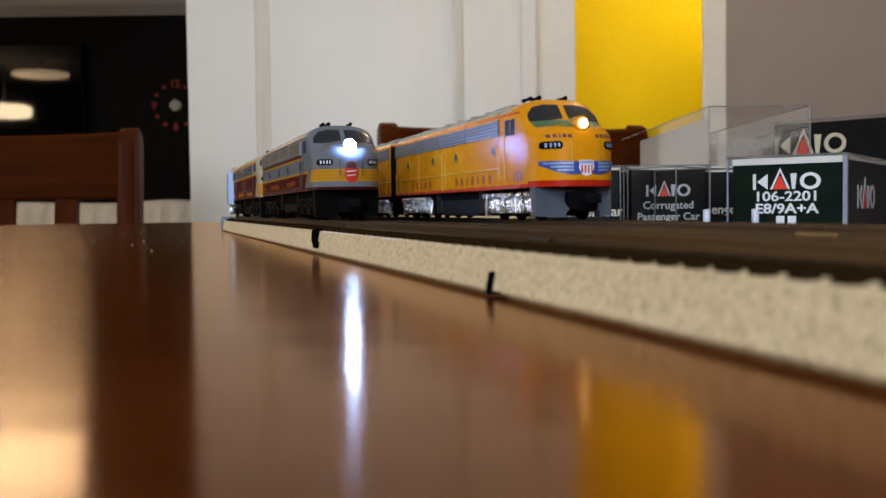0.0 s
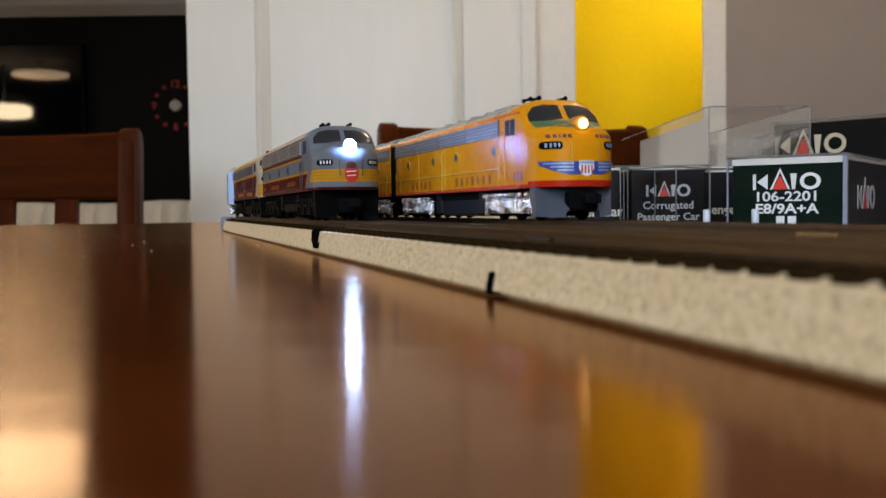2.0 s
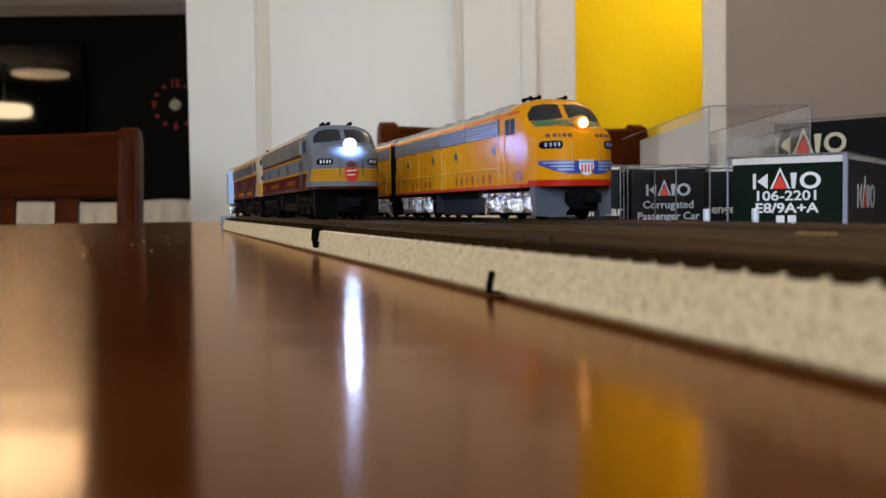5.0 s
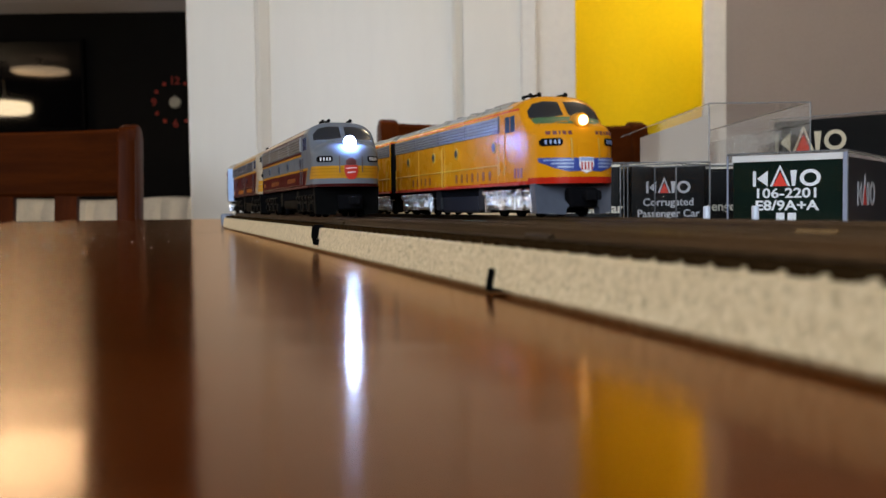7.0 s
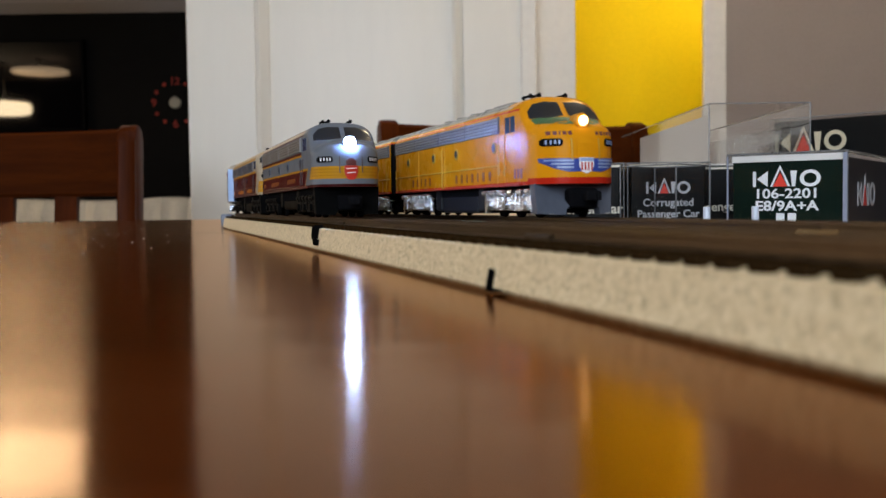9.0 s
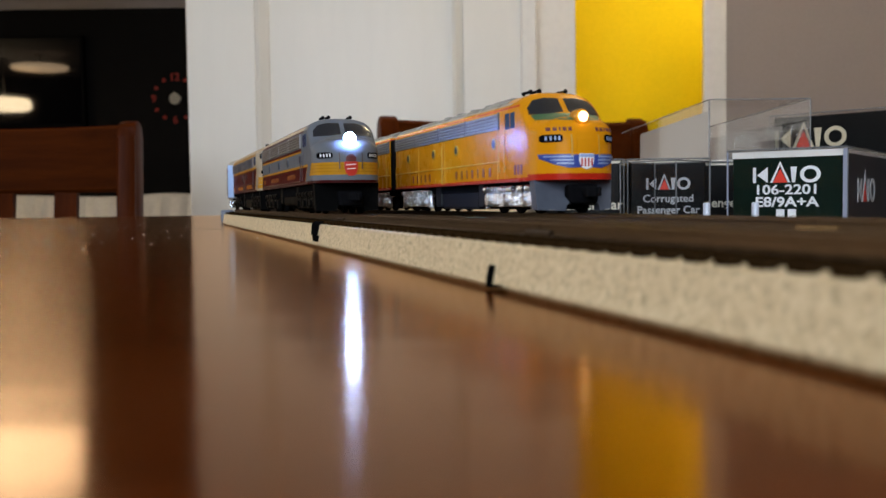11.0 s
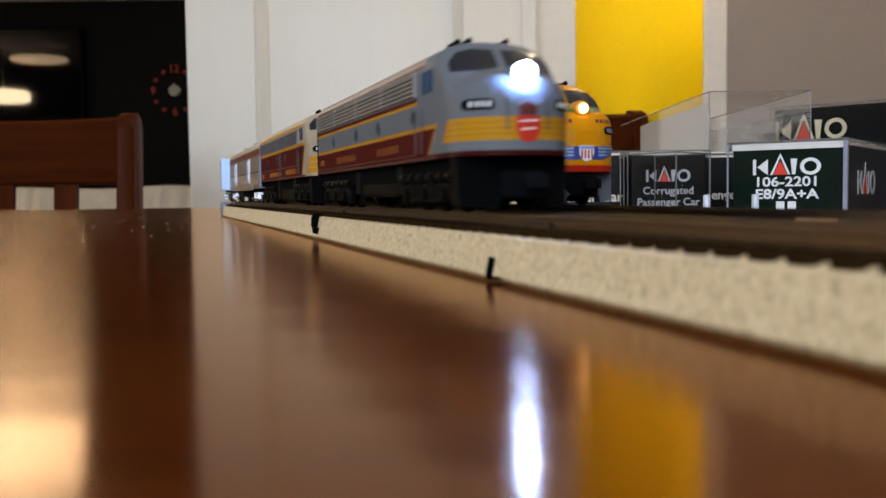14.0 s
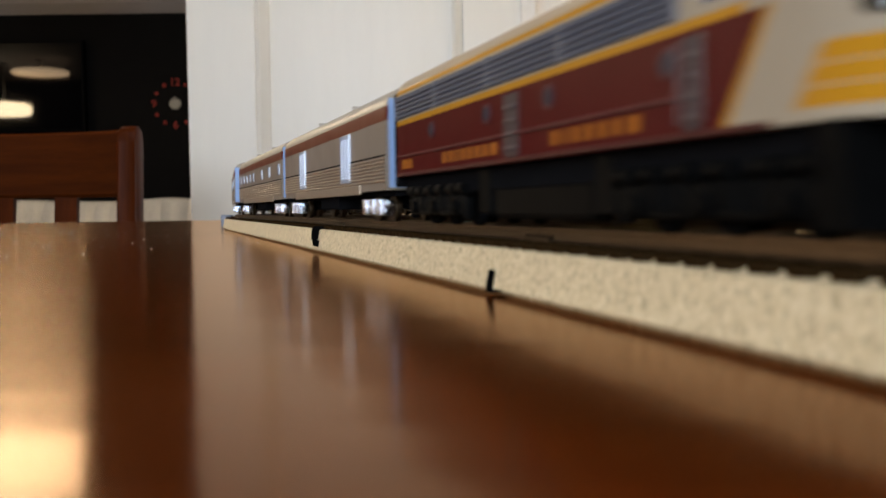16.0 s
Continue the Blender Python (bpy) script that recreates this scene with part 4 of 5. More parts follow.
    for x, y in ((-4.0, 24.5), (4.0, 22.0), (-2.6, 22.5)):
        part("horn", joined(moved(rod(0.35 * MM, 4.0 * MM, "y", 10), x * MM, y * MM, 29.2 * MM), moved(rod(0.25 * MM, 1.4 * MM, "y", 12, 0, 0.6 * MM), x * MM, (y - 2.4) * MM, 29.2 * MM),
                                moved(rod(0.3 * MM, 1.8 * MM, "z", 8), x * MM, (y + 1) * MM, 28.7 * MM)), look_of["horn"], body, "", None, True)
    return L, body


def emblem_shield(body):
    """A striped shield between two wings on the nose."""
    for sx in (-1, 1):
        wing = part("wing", decal([(sx * 1.2, 13.1), (sx * 9.2, 13.3), (sx * 9.0, 12.3), (sx * 6.8, 11.0), (sx * 4.0, 10.2), (sx * 1.2, 10.3)], 0.26, 0.5, 6), BLUE_PAINT, body, "blue wing emblem")
        for k in range(3):
            z = 12.7 - 0.75 * k
            part("feather", decal([(sx * 3.0, z - 0.24), (sx * (8.6 - k * 1.1), z - 0.12), (sx * (8.4 - k * 1.1), z + 0.18), (sx * 3.0, z + 0.18)], 0.40, 0.3, 3), WING_BLUE, wing)
    shield = part("shield", decal([(-1.7, 13.3), (1.7, 13.3), (1.8, 11.6), (1.2, 10.3), (0, 9.8), (-1.2, 10.3), (-1.8, 11.6)], 0.44, 0.5, 5), WHITE_INK, body, "white shield with red stripes")
    for k in range(4):
        x = -1.2 + 0.8 * k
        part("stripe", decal([(x - 0.18, 10.5), (x + 0.18, 10.5), (x + 0.18, 12.3), (x - 0.18, 12.3)], 0.56, 0.3, 2), RED_PAINT, shield)
    part("shield_chief", decal([(-1.65, 12.5), (1.65, 12.5), (1.6, 13.2), (-1.6, 13.2)], 0.56, 0.3, 2), WING_BLUE, shield)
    x = -8.0
    bars = []
    for w in (0.75, 0.75, 0.3, 0.75, 0.75):
        bars.append((x, x + w)), bars.append((-x - w, -x))
        x += w + 0.45
    for a, b in bars:
        part("nose_lettering", decal([(a, 18.4), (b, 18.4), (b, 19.2), (a, 19.2)], 0.16, 0.4, 2), NOSE_INK, body)
    part("antiglare", decal([(-8.2, 21.3), (-3.4, 20.9), (-2.2, 21.9), (2.2, 21.9), (3.4, 20.9), (8.2, 21.3), (8.6, 22.6), (4.5, 23.1), (-4.5, 23.1), (-8.6, 22.6)], 0.08, 0.4, 5), GREEN_PAINT, body, "green anti-glare panel")


def emblem_badge(body):
    """A red round-bottomed badge under a small dark crest."""
    badge = part("badge", decal([(-1.9, 14.9), (1.9, 14.9), (2.0, 13.2), (1.6, 11.8), (0.8, 10.9), (-0.8, 10.9), (-1.6, 11.8), (-2.0, 13.2)], 0.34, 0.5, 5), RED_PAINT, body, "red badge with white script")
    for z, a in ((14.0, 1.5), (12.8, 1.2)):
        part("script", decal([(-a, z - 0.1), (a, z + 0.08), (a, z + 0.28), (-a, z + 0.1)], 0.46, 0.3, 2), WHITE_INK, badge)
    part("crest", decal([(-1.4, 15.0), (1.4, 15.0), (1.5, 16.2), (0.5, 17.0), (-0.5, 17.0), (-1.5, 16.2)], 0.32, 0.5, 4), surface("crest_brown", (0.10, 0.02, 0.02), 0.5), badge, "dark crest above the badge")


COMMON = dict(truck=TRUCK_BLACK, truck_label="black three-axle truck", pane=surface("blue_pane", (0.05, 0.09, 0.17), 0.08, 0, 0.1, 200, 0.0), board_ink=WHITE_INK, words=(), word_label="", doors=(), door_mat=DARK_GREY, rung=DARK_GREY,
              clear=2.4, low=8.9, ports=(28.5, 55.2, 76.5, 103.0), port_z=16.7, grille_z=(20.3, 24.4))
CP_LOOK = dict(COMMON, paint=CP_PAINT, body_label="grey body with maroon and yellow bands", grille=surface("grille_grey", (0.20, 0.185, 0.175), 0.5, 0.1, 0.1, 400), grille_label="long grey intake grille",
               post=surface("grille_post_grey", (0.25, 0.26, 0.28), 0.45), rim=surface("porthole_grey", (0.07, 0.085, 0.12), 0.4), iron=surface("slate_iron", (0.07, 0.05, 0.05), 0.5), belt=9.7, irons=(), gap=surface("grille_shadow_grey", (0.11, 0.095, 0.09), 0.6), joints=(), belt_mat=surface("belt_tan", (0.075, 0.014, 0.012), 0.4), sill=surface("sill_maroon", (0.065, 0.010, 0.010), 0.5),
               strip=surface("maroon_strip", (0.15, 0.05, 0.045), 0.4), lamp=COOL_LAMP, lens=1.75, lens_label="blazing white headlight", house=SILVER_GREY, pilot=TRUCK_BLACK, pilot_label="black pilot", under=TRUCK_BLACK,
               roof=surface("roof_maroon", (0.12, 0.05, 0.045), 0.5), horn=DARK_GREY, ink=surface("faded_gold_paint", (0.20, 0.050, 0.006), 0.6), words=((40, 56.5, (1, 0.7, 0.7, 0.7, 0.7, 0.4, 0.7)), (79, 99, (1, 0.7, 0.7, 0.7, 0.7, 0.4, 0.7, 0.7)), (117, 122, (1, 1, 1, 1))), word_z=11.7, word_h=1.5, word_label="gold lettering")
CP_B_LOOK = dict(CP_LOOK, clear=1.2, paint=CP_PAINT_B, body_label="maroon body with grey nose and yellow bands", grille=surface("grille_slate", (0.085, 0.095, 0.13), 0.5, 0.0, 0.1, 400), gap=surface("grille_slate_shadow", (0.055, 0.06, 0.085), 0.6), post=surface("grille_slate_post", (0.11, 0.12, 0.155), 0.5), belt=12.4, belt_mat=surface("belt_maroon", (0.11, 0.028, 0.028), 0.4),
                 iron=surface("maroon_iron", (0.06, 0.02, 0.02), 0.4), lamp=WINDOW_DARK, lens=1.2, lens_label="unlit headlight", ink=GOLD_PAINT, words=((34, 54.5, (1, 0.7, 0.7, 0.7, 0.7, 0.4, 0.7)), (73, 97, (1, 0.7, 0.7, 0.7, 0.7, 0.4, 0.7, 0.7)), (116, 122, (1, 1, 1, 1))), word_h=1.7, word_z=11.0, port_z=16.0, grille_z=(19.6, 23.8), rim=surface("porthole_maroon", (0.07, 0.02, 0.025), 0.4),
                 doors=((65.0, 5.0), (23.2, 2.8)), door_mat=surface("ladder_grey", (0.050, 0.032, 0.036), 0.5), rung=surface("rung_grey", (0.11, 0.085, 0.085), 0.5), roof=surface("roof_cream", (0.48, 0.42, 0.32), 0.5))
UP_LOOK = dict(COMMON, clear=0.9, low=7.6, ports=(30.5, 60, 81.5, 109.5), port_z=17.2, grille_z=(20.5, 24.5), paint=UP_PAINT, body_label="orange-yellow body with red lower stripe", grille=surface("grille_silver", (0.27, 0.29, 0.33), 0.4, 0.2, 0.1, 400), grille_label="long silver intake grille", post=SILVER_GREY,
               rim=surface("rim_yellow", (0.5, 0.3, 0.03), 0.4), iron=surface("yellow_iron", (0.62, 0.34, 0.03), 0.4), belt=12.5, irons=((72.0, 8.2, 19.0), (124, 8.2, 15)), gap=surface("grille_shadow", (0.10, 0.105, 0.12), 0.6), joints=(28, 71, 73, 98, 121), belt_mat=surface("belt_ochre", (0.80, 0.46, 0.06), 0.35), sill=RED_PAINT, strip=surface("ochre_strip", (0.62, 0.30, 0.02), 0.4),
               lamp=WARM_LAMP, lens=1.15, lens_label="warm lit headlight", house=surface("housing_yellow", ARMOUR, 0.35), pilot=SILVER_GREY, pilot_label="silver-grey pilot", under=surface("tank_grey", (0.016, 0.017, 0.021), 0.5),
               roof=surface("roof_grey", (0.26, 0.25, 0.23), 0.5), horn=DARK_GREY, truck=CHROME, truck_label="bright plated three-axle truck", ink=LETTER_RED, board_ink=WING_BLUE,
               words=((33, 61, (0.4, 0.4, 0.2, 0.4, 0.2, 0.4, 0.4)), (85, 105, (0.4, 0.4, 0.2, 0.4, 0.4)), (12.5, 17.5, (1.2, 1.2, 1.2))), word_z=10.3, word_h=2.3, word_label="red lettering")

for dull in (CP_LOOK["ink"], CP_LOOK["belt_mat"], CP_LOOK["sill"], CP_B_LOOK["belt_mat"], CP_B_LOOK["grille"], CP_B_LOOK["gap"], CP_B_LOOK["door_mat"], CP_B_LOOK["rung"], CP_B_LOOK["rim"], CP_LOOK["rim"], CP_LOOK["grille"], CP_LOOK["gap"], UP_LOOK["under"]):
    matt(dull, 0.12)
UP_NOSE = 187.0
up_loco, up_body = locomotive("locomotive", pose(FAR * MM, UP_NOSE * MM, TOP + RAIL * MM), "orange-yellow model diesel locomotive standing on the far track", UP_LOOK, "locomotives")
emblem_shield(up_body)
UP_REAR = dict(UP_LOOK, lamp=WINDOW_DARK, lens_label="unlit headlight")
rear_up, rear_body = locomotive("locomotive", pose(FAR * MM, (UP_NOSE + 2 * LONG + 8) * MM, TOP + RAIL * MM, 0, 0, 180), "orange-yellow model diesel locomotive coupled back to back", UP_REAR, "locomotives")

cp_lead, cp_body = locomotive("locomotive", pose(NEAR * MM, 259.6 * MM, TOP + RAIL * MM), "grey, maroon and yellow model diesel locomotive leading the moving train", CP_LOOK, "locomotives")
emblem_badge(cp_body)
cp_second, cp_second_body = locomotive("locomotive", pose(NEAR * MM, 396 * MM, TOP + RAIL * MM), "maroon model diesel locomotive with grey nose behind the leader", CP_B_LOOK, "locomotives")


# ---- carriages ----
def carriage(length, kind, label):
    """A corrugated stainless coach; origin on the rails under its front end."""
    c = empty("carriage", pose(0, 0, TOP), label, "model carriage", "carriages")
    half = [(9.9, 6.6), (9.95, 9.5), (9.95, 20.5), (9.9, 23.4), (9.3, 25.2), (7.8, 26.7), (5.0, 27.7), (0, 28.2)]
    ring = half + [(-x, z) for x, z in half[-2::-1]]
    bm = prism(ring, 0, length)
    bmesh.ops.scale(bm, vec=(MM, MM, MM), verts=bm.verts)
    body = part("body", bm, CAR_SILVER, c, "stainless body with a maroon letter band", None, True)
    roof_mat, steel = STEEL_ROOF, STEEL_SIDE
    for sx in (-1, 1):
        for z in (8.3, 9.05, 9.8, 10.55, 11.3, 12.05, 12.8):
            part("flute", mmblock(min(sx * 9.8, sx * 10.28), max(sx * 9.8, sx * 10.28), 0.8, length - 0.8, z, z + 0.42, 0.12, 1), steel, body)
        part("skirt", mmblock(min(sx * 9.7, sx * 10.2), max(sx * 9.7, sx * 10.2), 24, length - 24, 5.9, 8.1, 0.2), steel, body)
        part("belt_groove", mmblock(min(sx * 9.8, sx * 10.05), max(sx * 9.8, sx * 10.05), 0.8, length - 0.8, 13.5, 13.8), DARK_GREY, body)
        if kind == "baggage":
            for y in (34, 98):
                d = part("baggage_door", mmblock(min(sx * 9.9, sx * 10.35), max(sx * 9.9, sx * 10.35), y, y + 10.5, 8.9, 20.4, 0.15), DAYLIT_STEEL, body, "steel baggage door tinted with pale blue daylight")
                for k in (0.8, 4.2, 7.6):
                    part("door_rib", mmblock(min(sx * 10.3, sx * 10.55), max(sx * 10.3, sx * 10.55), y + k, y + k + 2.2, 9.8, 19.4, 0.1), DAYLIT_STEEL, d)
        else:
            for y in [5, 33, 57] + [89 + 14 * k for k in range(5)]:
                w = part("window_frame", mmblock(min(sx * 9.9, sx * 10.2), max(sx * 9.9, sx * 10.2), y, y + 4.6, 15.3, 19.2, 0.15), DAYLIT_STEEL, body)
                part("pane", mmblock(min(sx * 10.15, sx * 10.26), max(sx * 10.15, sx * 10.26), y + 0.5, y + 4.1, 15.8, 18.7), LIT_PANE, w)
    for y in np.arange(20, length - 10, 26):
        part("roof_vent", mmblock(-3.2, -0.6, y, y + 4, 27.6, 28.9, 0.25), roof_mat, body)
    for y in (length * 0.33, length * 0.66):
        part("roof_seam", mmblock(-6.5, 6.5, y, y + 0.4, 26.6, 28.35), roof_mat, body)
    for y0, y1 in ((-0.35, 0.02), (length - 0.02, length + 0.35)):
        end = part("end_wall", mmblock(-9.4, 9.4, y0, y1, 7.0, 25.0, 0.1, 1), BLUE_LIT_STEEL, body, "steel end wall tinted with blue daylight")
        part("vestibule", mmblock(-3.6, 3.6, min(y0, y1) - (2.2 if y0 < 0 else -0.36), (y0 if y0 < 0 else y1 + 2.2), 6.4, 22.5, 0.5), BLUE_LIT_STEEL, end)
    part("underframe", mmblock(-7.5, 7.5, 2, length - 2, 5.4, 6.58), DARK_GREY, c)
    part("battery_box", mmblock(-8.4, 8.4, length * 0.4, length * 0.58, 2.6, 6.4, 0.4), DARK_GREY, c)
    for y in (17, length - 17):
        t = part("truck", mmblock(-5, 5, y - 7, y + 7, 2.6, 5.3, 0.3), BLACK_PLASTIC, c, "bright two-axle truck")
        for sx in (-1, 1):
            bars = [mmblock(min(sx * 6.5, sx * 8.6), max(sx * 6.5, sx * 8.6), y - 10, y + 10, 3.2, 4.6, 0.4)]
            for k in (-6.6, 0, 6.6):
                bars.append(mmblock(min(sx * 6.6, sx * 9.4), max(sx * 6.6, sx * 9.4), y + k - 1.9, y + k + 1.9, 1.3, 5.0, 0.5))
            part("side_frame", joined(*bars), TRUCK_STEEL, t, "steel-grey side frame", None, True)
        for k in (-6.6, 6.6):
            w = part("wheelset", rod(2.9 * MM, 1.4 * MM, "x", 20, 0.0002), RAIL_METAL, t, "", pose(-5.3 * MM, (y + k) * MM, 2.9 * MM))
            share(w, pose(5.3 * MM, (y + k) * MM, 2.9 * MM))
    part("coupler", joined(mmblock(-0.7, 0.7, -3.2, 2, 4.2, 5.3, 0.2), mmblock(-0.7, 0.7, length - 2, length + 3.0, 4.2, 5.3, 0.2)), DARK_GREY, c)
    return c


TRUCK_STEEL = surface("truck_steel", (0.50, 0.56, 0.68), 0.16, 1.0, 0.1, 420, 0.6, 0.0012)
# silver steel with the warm light's beige in its colour, paler on the roof
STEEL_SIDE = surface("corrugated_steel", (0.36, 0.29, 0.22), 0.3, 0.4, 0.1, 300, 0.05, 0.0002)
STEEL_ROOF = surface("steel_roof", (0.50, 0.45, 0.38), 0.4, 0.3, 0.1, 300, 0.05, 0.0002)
# doors, frames, ends and panes carry the window's blue light in their colour
DAYLIT_STEEL = surface("daylit_steel", (0.58, 0.66, 0.80), 0.25, 0.3, 0.06, 300, 0.02, 0.0002)
BLUE_LIT_STEEL = surface("blue_lit_steel", (0.29, 0.42, 0.68), 0.3, 0.2, 0.06, 300, 0.02, 0.0002)
LIT_PANE = surface("pale_pane", (0.55, 0.62, 0.75), 0.1, 0, 0.06, 300, 0.0)

baggage = carriage(142.0, "baggage", "silver corrugated baggage car with a maroon letter band")
coach = carriage(158.0, "coach", "silver corrugated passenger coach with small windows")
tail_coach = carriage(158.0, "coach", "silver corrugated passenger coach at the curve")


# ---- boxes beyond the tracks ----
def brand_shapes(parent, width, height, y, white, red, cx, cz):
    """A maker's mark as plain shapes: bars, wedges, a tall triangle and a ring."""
    w, h = width, height
    x0, z0 = cx - w / 2, cz - h / 2
    t = 0.0002
    def flat(points):
        return prism([(px, pz) for px, pz in points], y - t, y)
    s = 0.17 * h
    part("mark_bar", flat([(x0, z0), (x0 + s, z0), (x0 + s, z0 + h * 0.86), (x0, z0 + h * 0.86)]), white, parent)
    part("mark_wedge", flat([(x0 + s * 1.35, z0 + h * 0.43), (x0 + w * 0.225, z0 + h * 0.86), (x0 + w * 0.225, z0 + h * 0.0)]), white, parent)
    a, b, top = x0 + w * 0.26, x0 + w * 0.56, z0 + h * 1.18
    mid = (a + b) / 2
    part("mark_gable", joined(flat([(a, z0), (a + s * 0.75, z0), (mid, top - h * 0.22), (mid, top)]), flat([(mid, top), (mid, top - h * 0.22), (b - s * 0.75, z0), (b, z0)])), white, parent)
    part("mark_triangle", flat([(a + s * 0.9, z0), (b - s * 0.9, z0), (mid, top - h * 0.42)]), red, parent, "red triangle")
    part("mark_post", flat([(x0 + w * 0.585, z0), (x0 + w * 0.585 + s, z0), (x0 + w * 0.585 + s * 1.5, z0 + h * 0.86), (x0 + w * 0.585 - s * 0.5, z0 + h * 0.86)]), white, parent)
    ring = bmesh.new()
    rx, rz, k = w * 0.15, h * 0.46, 40
    c = (x0 + w * 0.85, z0 + h * 0.43)
    loops = []
    for q in (1.0, 0.62):
        for yy in (y - t, y):
            loops.append([ring.verts.new((c[0] + (rx - (1 - q) * rx) * math.cos(2 * math.pi * i / k), yy, c[1] + (rz - (1 - q) * rz) * math.sin(2 * math.pi * i / k))) for i in range(k)])
    for p, q in ((0, 1), (1, 3), (3, 2), (2, 0)):
        for i in range(k):
            ring.faces.new((loops[p][i], loops[p][(i + 1) % k], loops[q][(i + 1) % k], loops[q][i]))
    part("mark_ring", ring, white, parent)


def clear_shell(parent, x0, x1, y0, y1, z0, z1, name="clear_cover", rear=True):
    """Clear plastic cover: thin panes and slightly thicker rounded rims along its edges."""
    def film(a, b, c, d):
        bm = bmesh.new()
        bm.faces.new([bm.verts.new(p) for p in (a, b, c, d)])
        return bm
    sh = part(name, film((x0, y0, z0), (x1, y0, z0), (x1, y0, z1), (x0, y0, z1)), CLEAR, parent, "clear plastic cover")
    for q in (((x0, y1, z0), (x1, y1, z0), (x1, y1, z1), (x0, y1, z1)), ((x0, y0, z0), (x0, y1, z0), (x0, y1, z1), (x0, y0, z1)),
              ((x1, y0, z0), (x1, y1, z0), (x1, y1, z1), (x1, y0, z1)), ((x0, y0, z1), (x1, y0, z1), (x1, y1, z1), (x0, y1, z1))):
        part("pane", film(*q), CLEAR, sh)
    r = 0.0003
    for x in (x0, x1):
        for y in ((y0, y1) if rear else (y0,)):
            part("rim", moved(rod(r, z1 - z0, "z", 8), x, y, (z0 + z1) / 2), CLEAR_EDGE, sh)
        part("rim", moved(rod(r, y1 - y0, "y", 8), x, (y0 + y1) / 2, z1), CLEAR_EDGE, sh)
    for y in ((y0, y1) if rear else (y0,)):
        part("rim", moved(rod(r, x1 - x0, "x", 8), (x0 + x1) / 2, y, z1), CLEAR_EDGE, sh)
    return sh


def product_box(m, w, d, h, label, card):
    """A box with a printed end card inside a clear sleeve; its end faces -y, origin at the middle of the end's lower edge."""
    b = empty("product_box", m, label, "box", "product boxes")
    inner = part("card_box", block(-w / 2 + 0.0016, w / 2 - 0.0016, 0.0016, d - 0.0016, 0.0, h - 0.0014, 0.0004, 1), card, b, "printed card box")
    clear_shell(b, -w / 2, w / 2, 0, d, 0, h)
    return b, inner


def spot(px, py, depth):
    """Place on the room's plan that lies depth metres ahead, seen px and py units off the lens axis."""
    return px / FOCAL * depth


# locomotive set box: end 42 x 30 mm
setbox, card = product_box(ROOM @ pose(0.1278, 0.3475, TOP, 0, 0, -35), 0.0434, 0.160, 0.0299, "dark green boxed locomotive set in a clear sleeve", CARD_GREEN)
part("white_lid_edge", block(-0.0201, 0.0201, 0.0010, 0.157, 0.0268, 0.0292), CARD_WHITE, card, "white card edge")
brand_shapes(card, 0.0246, 0.0068, 0.0014, WHITE_INK, RED_INK, 0.0, 0.0208)
part("print", moved(lettering("106-2201", 0.0051, 0.0001, 0.02, 1.22), 0, 0.0013, 0.0146), WHITE_INK, card, "white print")
part("print", moved(lettering("E8/9A+A", 0.0051, 0.0001, 0.025, 1.22), 0, 0.0013, 0.0100), WHITE_INK, card, "white print")
part("print_bars", joined(moved(block(-0.0036, -0.0006, 0.0012, 0.0014, -0.0018, 0.0018), 0, 0, 0.0056), moved(block(0.0006, 0.0036, 0.0012, 0.0014, -0.0018, 0.0018), 0, 0, 0.0056)), WHITE_INK, card, "white print bars")

# opaque pale strips paint the reflection along the clear sleeve's front corners
for x0, x1 in ((-0.0217, -0.0211), (0.0203, 0.0217)):
    part("sleeve_reflection", block(x0, x1, -0.0006, -0.0002, 0.0, 0.0292), SLEEVE_REFLECTION, setbox, "clear sleeve corner with its pale reflection painted on")

# passenger car boxes
CX = 0.400


def passenger_box(m, w, label, ink, size, whole=True):
    b, c = product_box(m, w, 0.185, 0.029, label, CARD_BLACK)
    if whole:
        brand_shapes(c, 0.0188 * size, 0.0058 * size, 0.0014, ink, RED_INK, 0, 0.0188)
        part("print", moved(lettering("Corrugated", 0.0046 * size, 0.0001, 0.015), 0, 0.0013, 0.0119), ink, c, "pale print")
        part("print", moved(lettering("Passenger Car", 0.0046 * size, 0.0001, 0.015), 0, 0.0013, 0.0070), ink, c, "pale print")
    else:
        part("print", moved(lettering("Passenger Car", 0.0046 * size, 0.0001, 0.02), 0, 0.0013, 0.0095), ink, c, "cream print")
    part("lid_edge", block(-w / 2 + 0.0014, w / 2 - 0.0014, 0.0012, 0.18, 0.0274, 0.0284), CREAM_INK, c, "cream card edge")
    return b


GREY_INK = surface("grey_ink", (0.62, 0.63, 0.65), 0.5, 0, 0.05, 300, 0.0)
CREAM_INK = surface("cream_ink", (0.8, 0.74, 0.60), 0.5, 0, 0.05, 300, 0.0)
passenger_box(ROOM @ pose(0.0972, CX, TOP, 0, 0, -3), 0.0350, "black passenger car box in a clear sleeve", GREY_INK, 1.0)
passenger_box(ROOM @ pose(0.1345, 0.44, TOP, 0, 0, -3), 0.0355, "black passenger car box behind the locomotive set box", CREAM_INK, 1.3, False)
passenger_box(ROOM @ pose(0.0600, CX, TOP, 0, 0, -3), 0.0355, "black passenger car box beside the yellow locomotive", CREAM_INK, 1.3, False)

# empty clear case lying on the passenger car boxes
case = empty("clear_case", ROOM @ pose(0.1439, 0.423, TOP + 0.0291, 0, 0, 0), "empty clear plastic display case on the boxes", "case")
clear_shell(case, -0.0229, 0.0229, 0, 0.205, 0, 0.0272, "clear_cover", False)
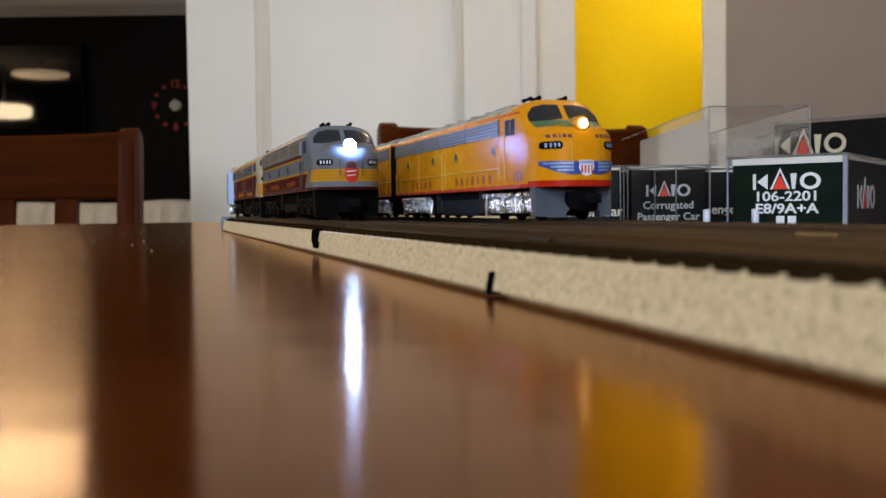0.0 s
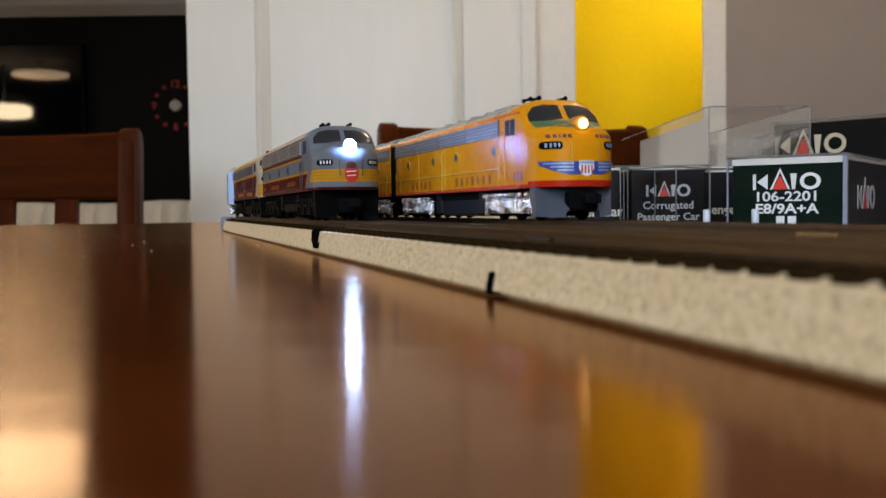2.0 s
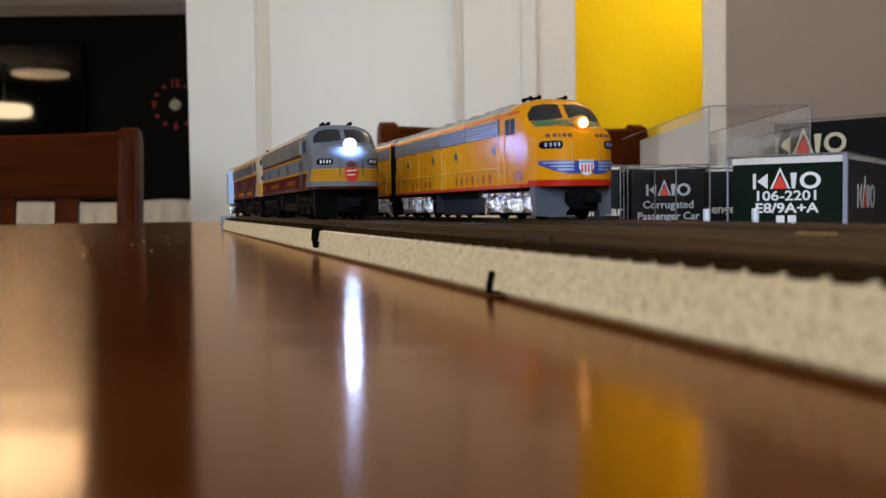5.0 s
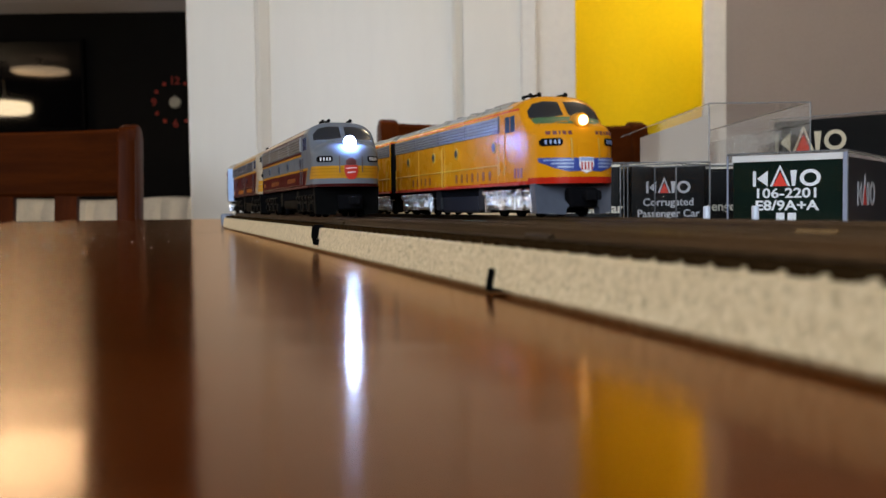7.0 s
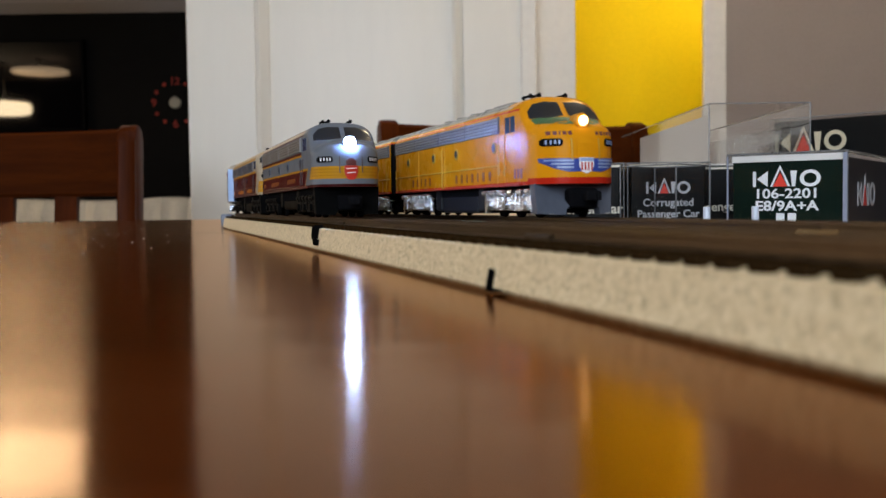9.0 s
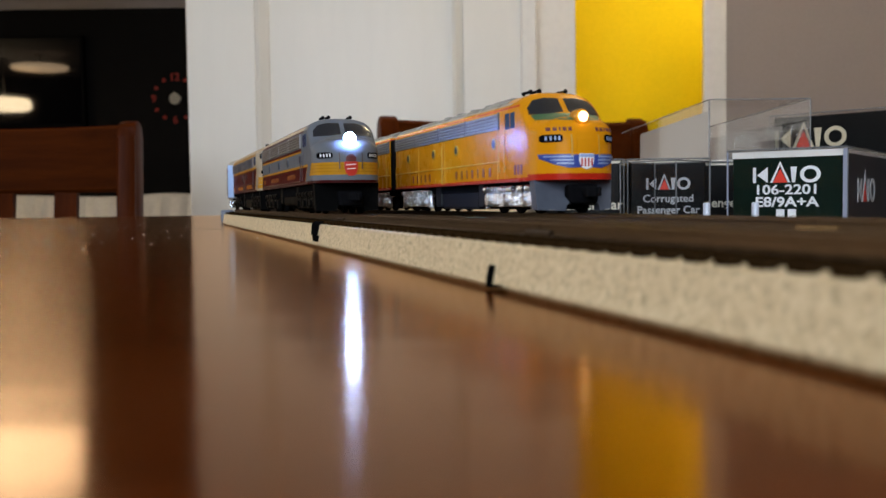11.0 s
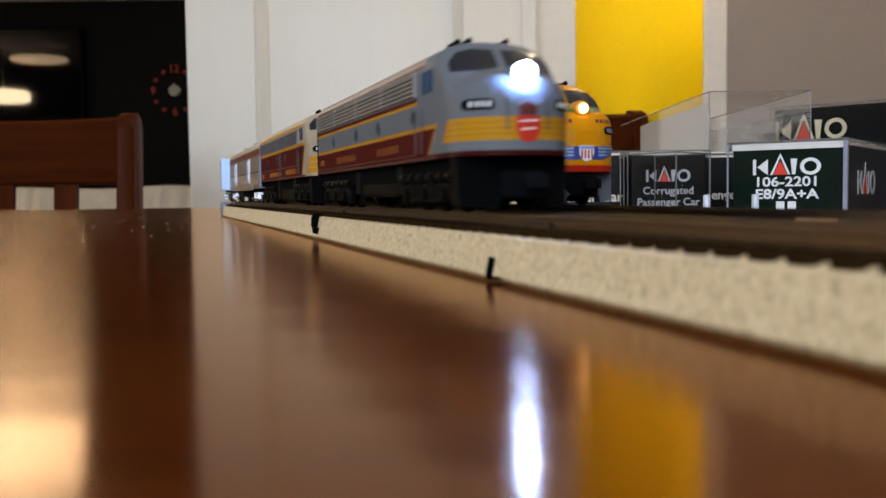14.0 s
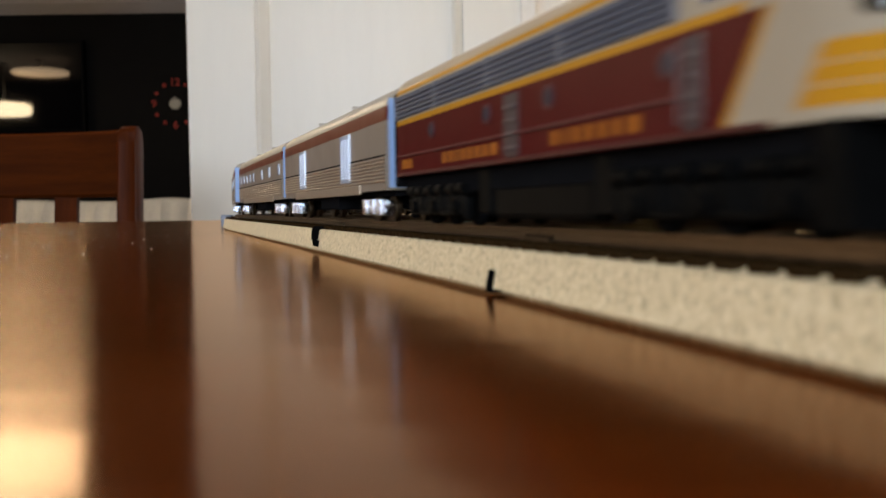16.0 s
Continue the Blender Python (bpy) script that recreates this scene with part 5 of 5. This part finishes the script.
part("inner_tray", joined(block(-0.021, -0.0205, 0.03, 0.19, 0.001, 0.019), block(0.0205, 0.021, 0.03, 0.19, 0.001, 0.019), block(-0.021, 0.021, 0.03, 0.0305, 0.001, 0.017)), CLEAR, case)
# pale insert; its length also stands for the side pane's grey reflection
part("side_insert", block(-0.0221, -0.0213, 0.004, 0.150, 0.0008, 0.0225), FOAM_GREY, case, "pale insert that also stands for the pane's reflection")
part("paper_insert", block(-0.0205, 0.0205, 0.032, 0.19, 0.0008, 0.0014), CARD_WHITE, case, "pale paper insert")

# long black box standing behind
tall, tcard = product_box(ROOM @ pose(0.2416, 0.4772, TOP, 0, 0, -45), 0.155, 0.04, 0.0580, "large black boxed set standing behind the others", CARD_BLACK)
brand_shapes(tcard, 0.0400, 0.0120, 0.0014, BEIGE_PAINT, RED_INK, -0.0550, 0.0455)

# a small clear box standing on its corner towards the tracks
small = empty("clear_box", ROOM @ pose(0.0904, 0.3785, TOP, 0, 0, 45), "small empty clear plastic box before the passenger car boxes", "box")
clear_shell(small, -0.0128, 0.0128, -0.0128, 0.0128, 0, 0.0268, "clear_cover")

# printed mark on the long side of the locomotive set box
# the card's grey carries the hazy reflection of the clear sleeve over it
flank = part("side_card", block(-0.078, 0.078, 0, 0.0004, 0.002, 0.0278), HAZED_CARD, setbox, "printed side card greyed for the sleeve's reflection", pose(0.0206, 0.080, 0, 0, 0, 90))
brand_shapes(flank, 0.0340, 0.0105, 0.0, GREY_INK, RED_INK, -0.040, 0.0150)

# grey-blue feeder plug at the outer edge of the curve
plug = empty("feeder_plug", pose(51.0 * MM, 646 * MM, TOP, 0, 0, -12), "small grey-blue track feeder plug at the curve", "plug")
part("plug_body", mmblock(-2.0, 5.5, -7, 7, 0, 8.2, 1.2, 3), PLUG_BLUE, plug, "", None, True)
part("lead", joined(moved(rod(0.0006, 0.02, "y", 10), -0.001, 0.0165, 0.0035), moved(rod(0.0006, 0.02, "y", 10), 0.0006, 0.0165, 0.0035)), JOINER_BLACK, plug, "thin black leads")

# two small frosted pegs at the edge of the track and a teal rerailing ramp
for px, depth in ((467, 0.29), (553, 0.285)):
    peg = tagged(part("peg", moved(rod(0.0011, 0.0105, "z", 14, 0.0003), 0, 0, 0.00525), PEG_PLASTIC, None, "", ROOM @ pose(spot(px, 0, depth), depth, TOP), True), "small frosted plastic peg beside the track", "peg")

# a teal plastic strip lying on the far track's ties
tagged(part("plastic_strip", mmblock(-0.8, 0.8, 0, 16, 0, 1.0, 0.2), TEAL_PLASTIC, None, "", pose(81.6 * MM, 222 * MM, TOP + 0.00682)), "thin teal plastic strip beside the rail", "strip")


# ---- what moves ----
TRAIN = ((0, 262.4), (12.2, 262.4), (12.4, 262.0), (12.5, 260.6), (12.75, 252.3), (13, 239.4), (13.25, 215.8), (13.5, 188.6), (13.75, 160.6), (14, 133.0),
         (14.25, 105.4), (14.5, 78.2), (14.75, 50.6), (15, 24.0), (15.25, -4.2), (15.5, -31.2), (15.75, -58.2), (16, -87.5))


def on_line(s, length):
    """Pose of a vehicle whose front end is s mm along the near line: both its trucks stay on the line's middle."""
    a, b = s + 0.14 * length, s + 0.86 * length
    (xa, ya, _), (xb, yb, _) = centre(NEAR, a), centre(NEAR, b)
    turn = math.atan2(xb - xa, yb - ya)
    k = 0.14 / 0.72
    return pose((xa - (xb - xa) * k) * MM, (ya - (yb - ya) * k) * MM, TOP + RAIL * MM, 0, 0, -math.degrees(turn))


def motions():
    """The near train stands, then starts and runs towards and past the camera."""
    gap = 8.5
    s = 0.0
    for vehicle, length in ((cp_lead, LONG), (cp_second, LONG), (baggage, 142.0), (coach, 158.0), (tail_coach, 158.0)):
        walk(vehicle, [(t, on_line(p + s, length)) for t, p in TRAIN])
        s += length + gap


motions()
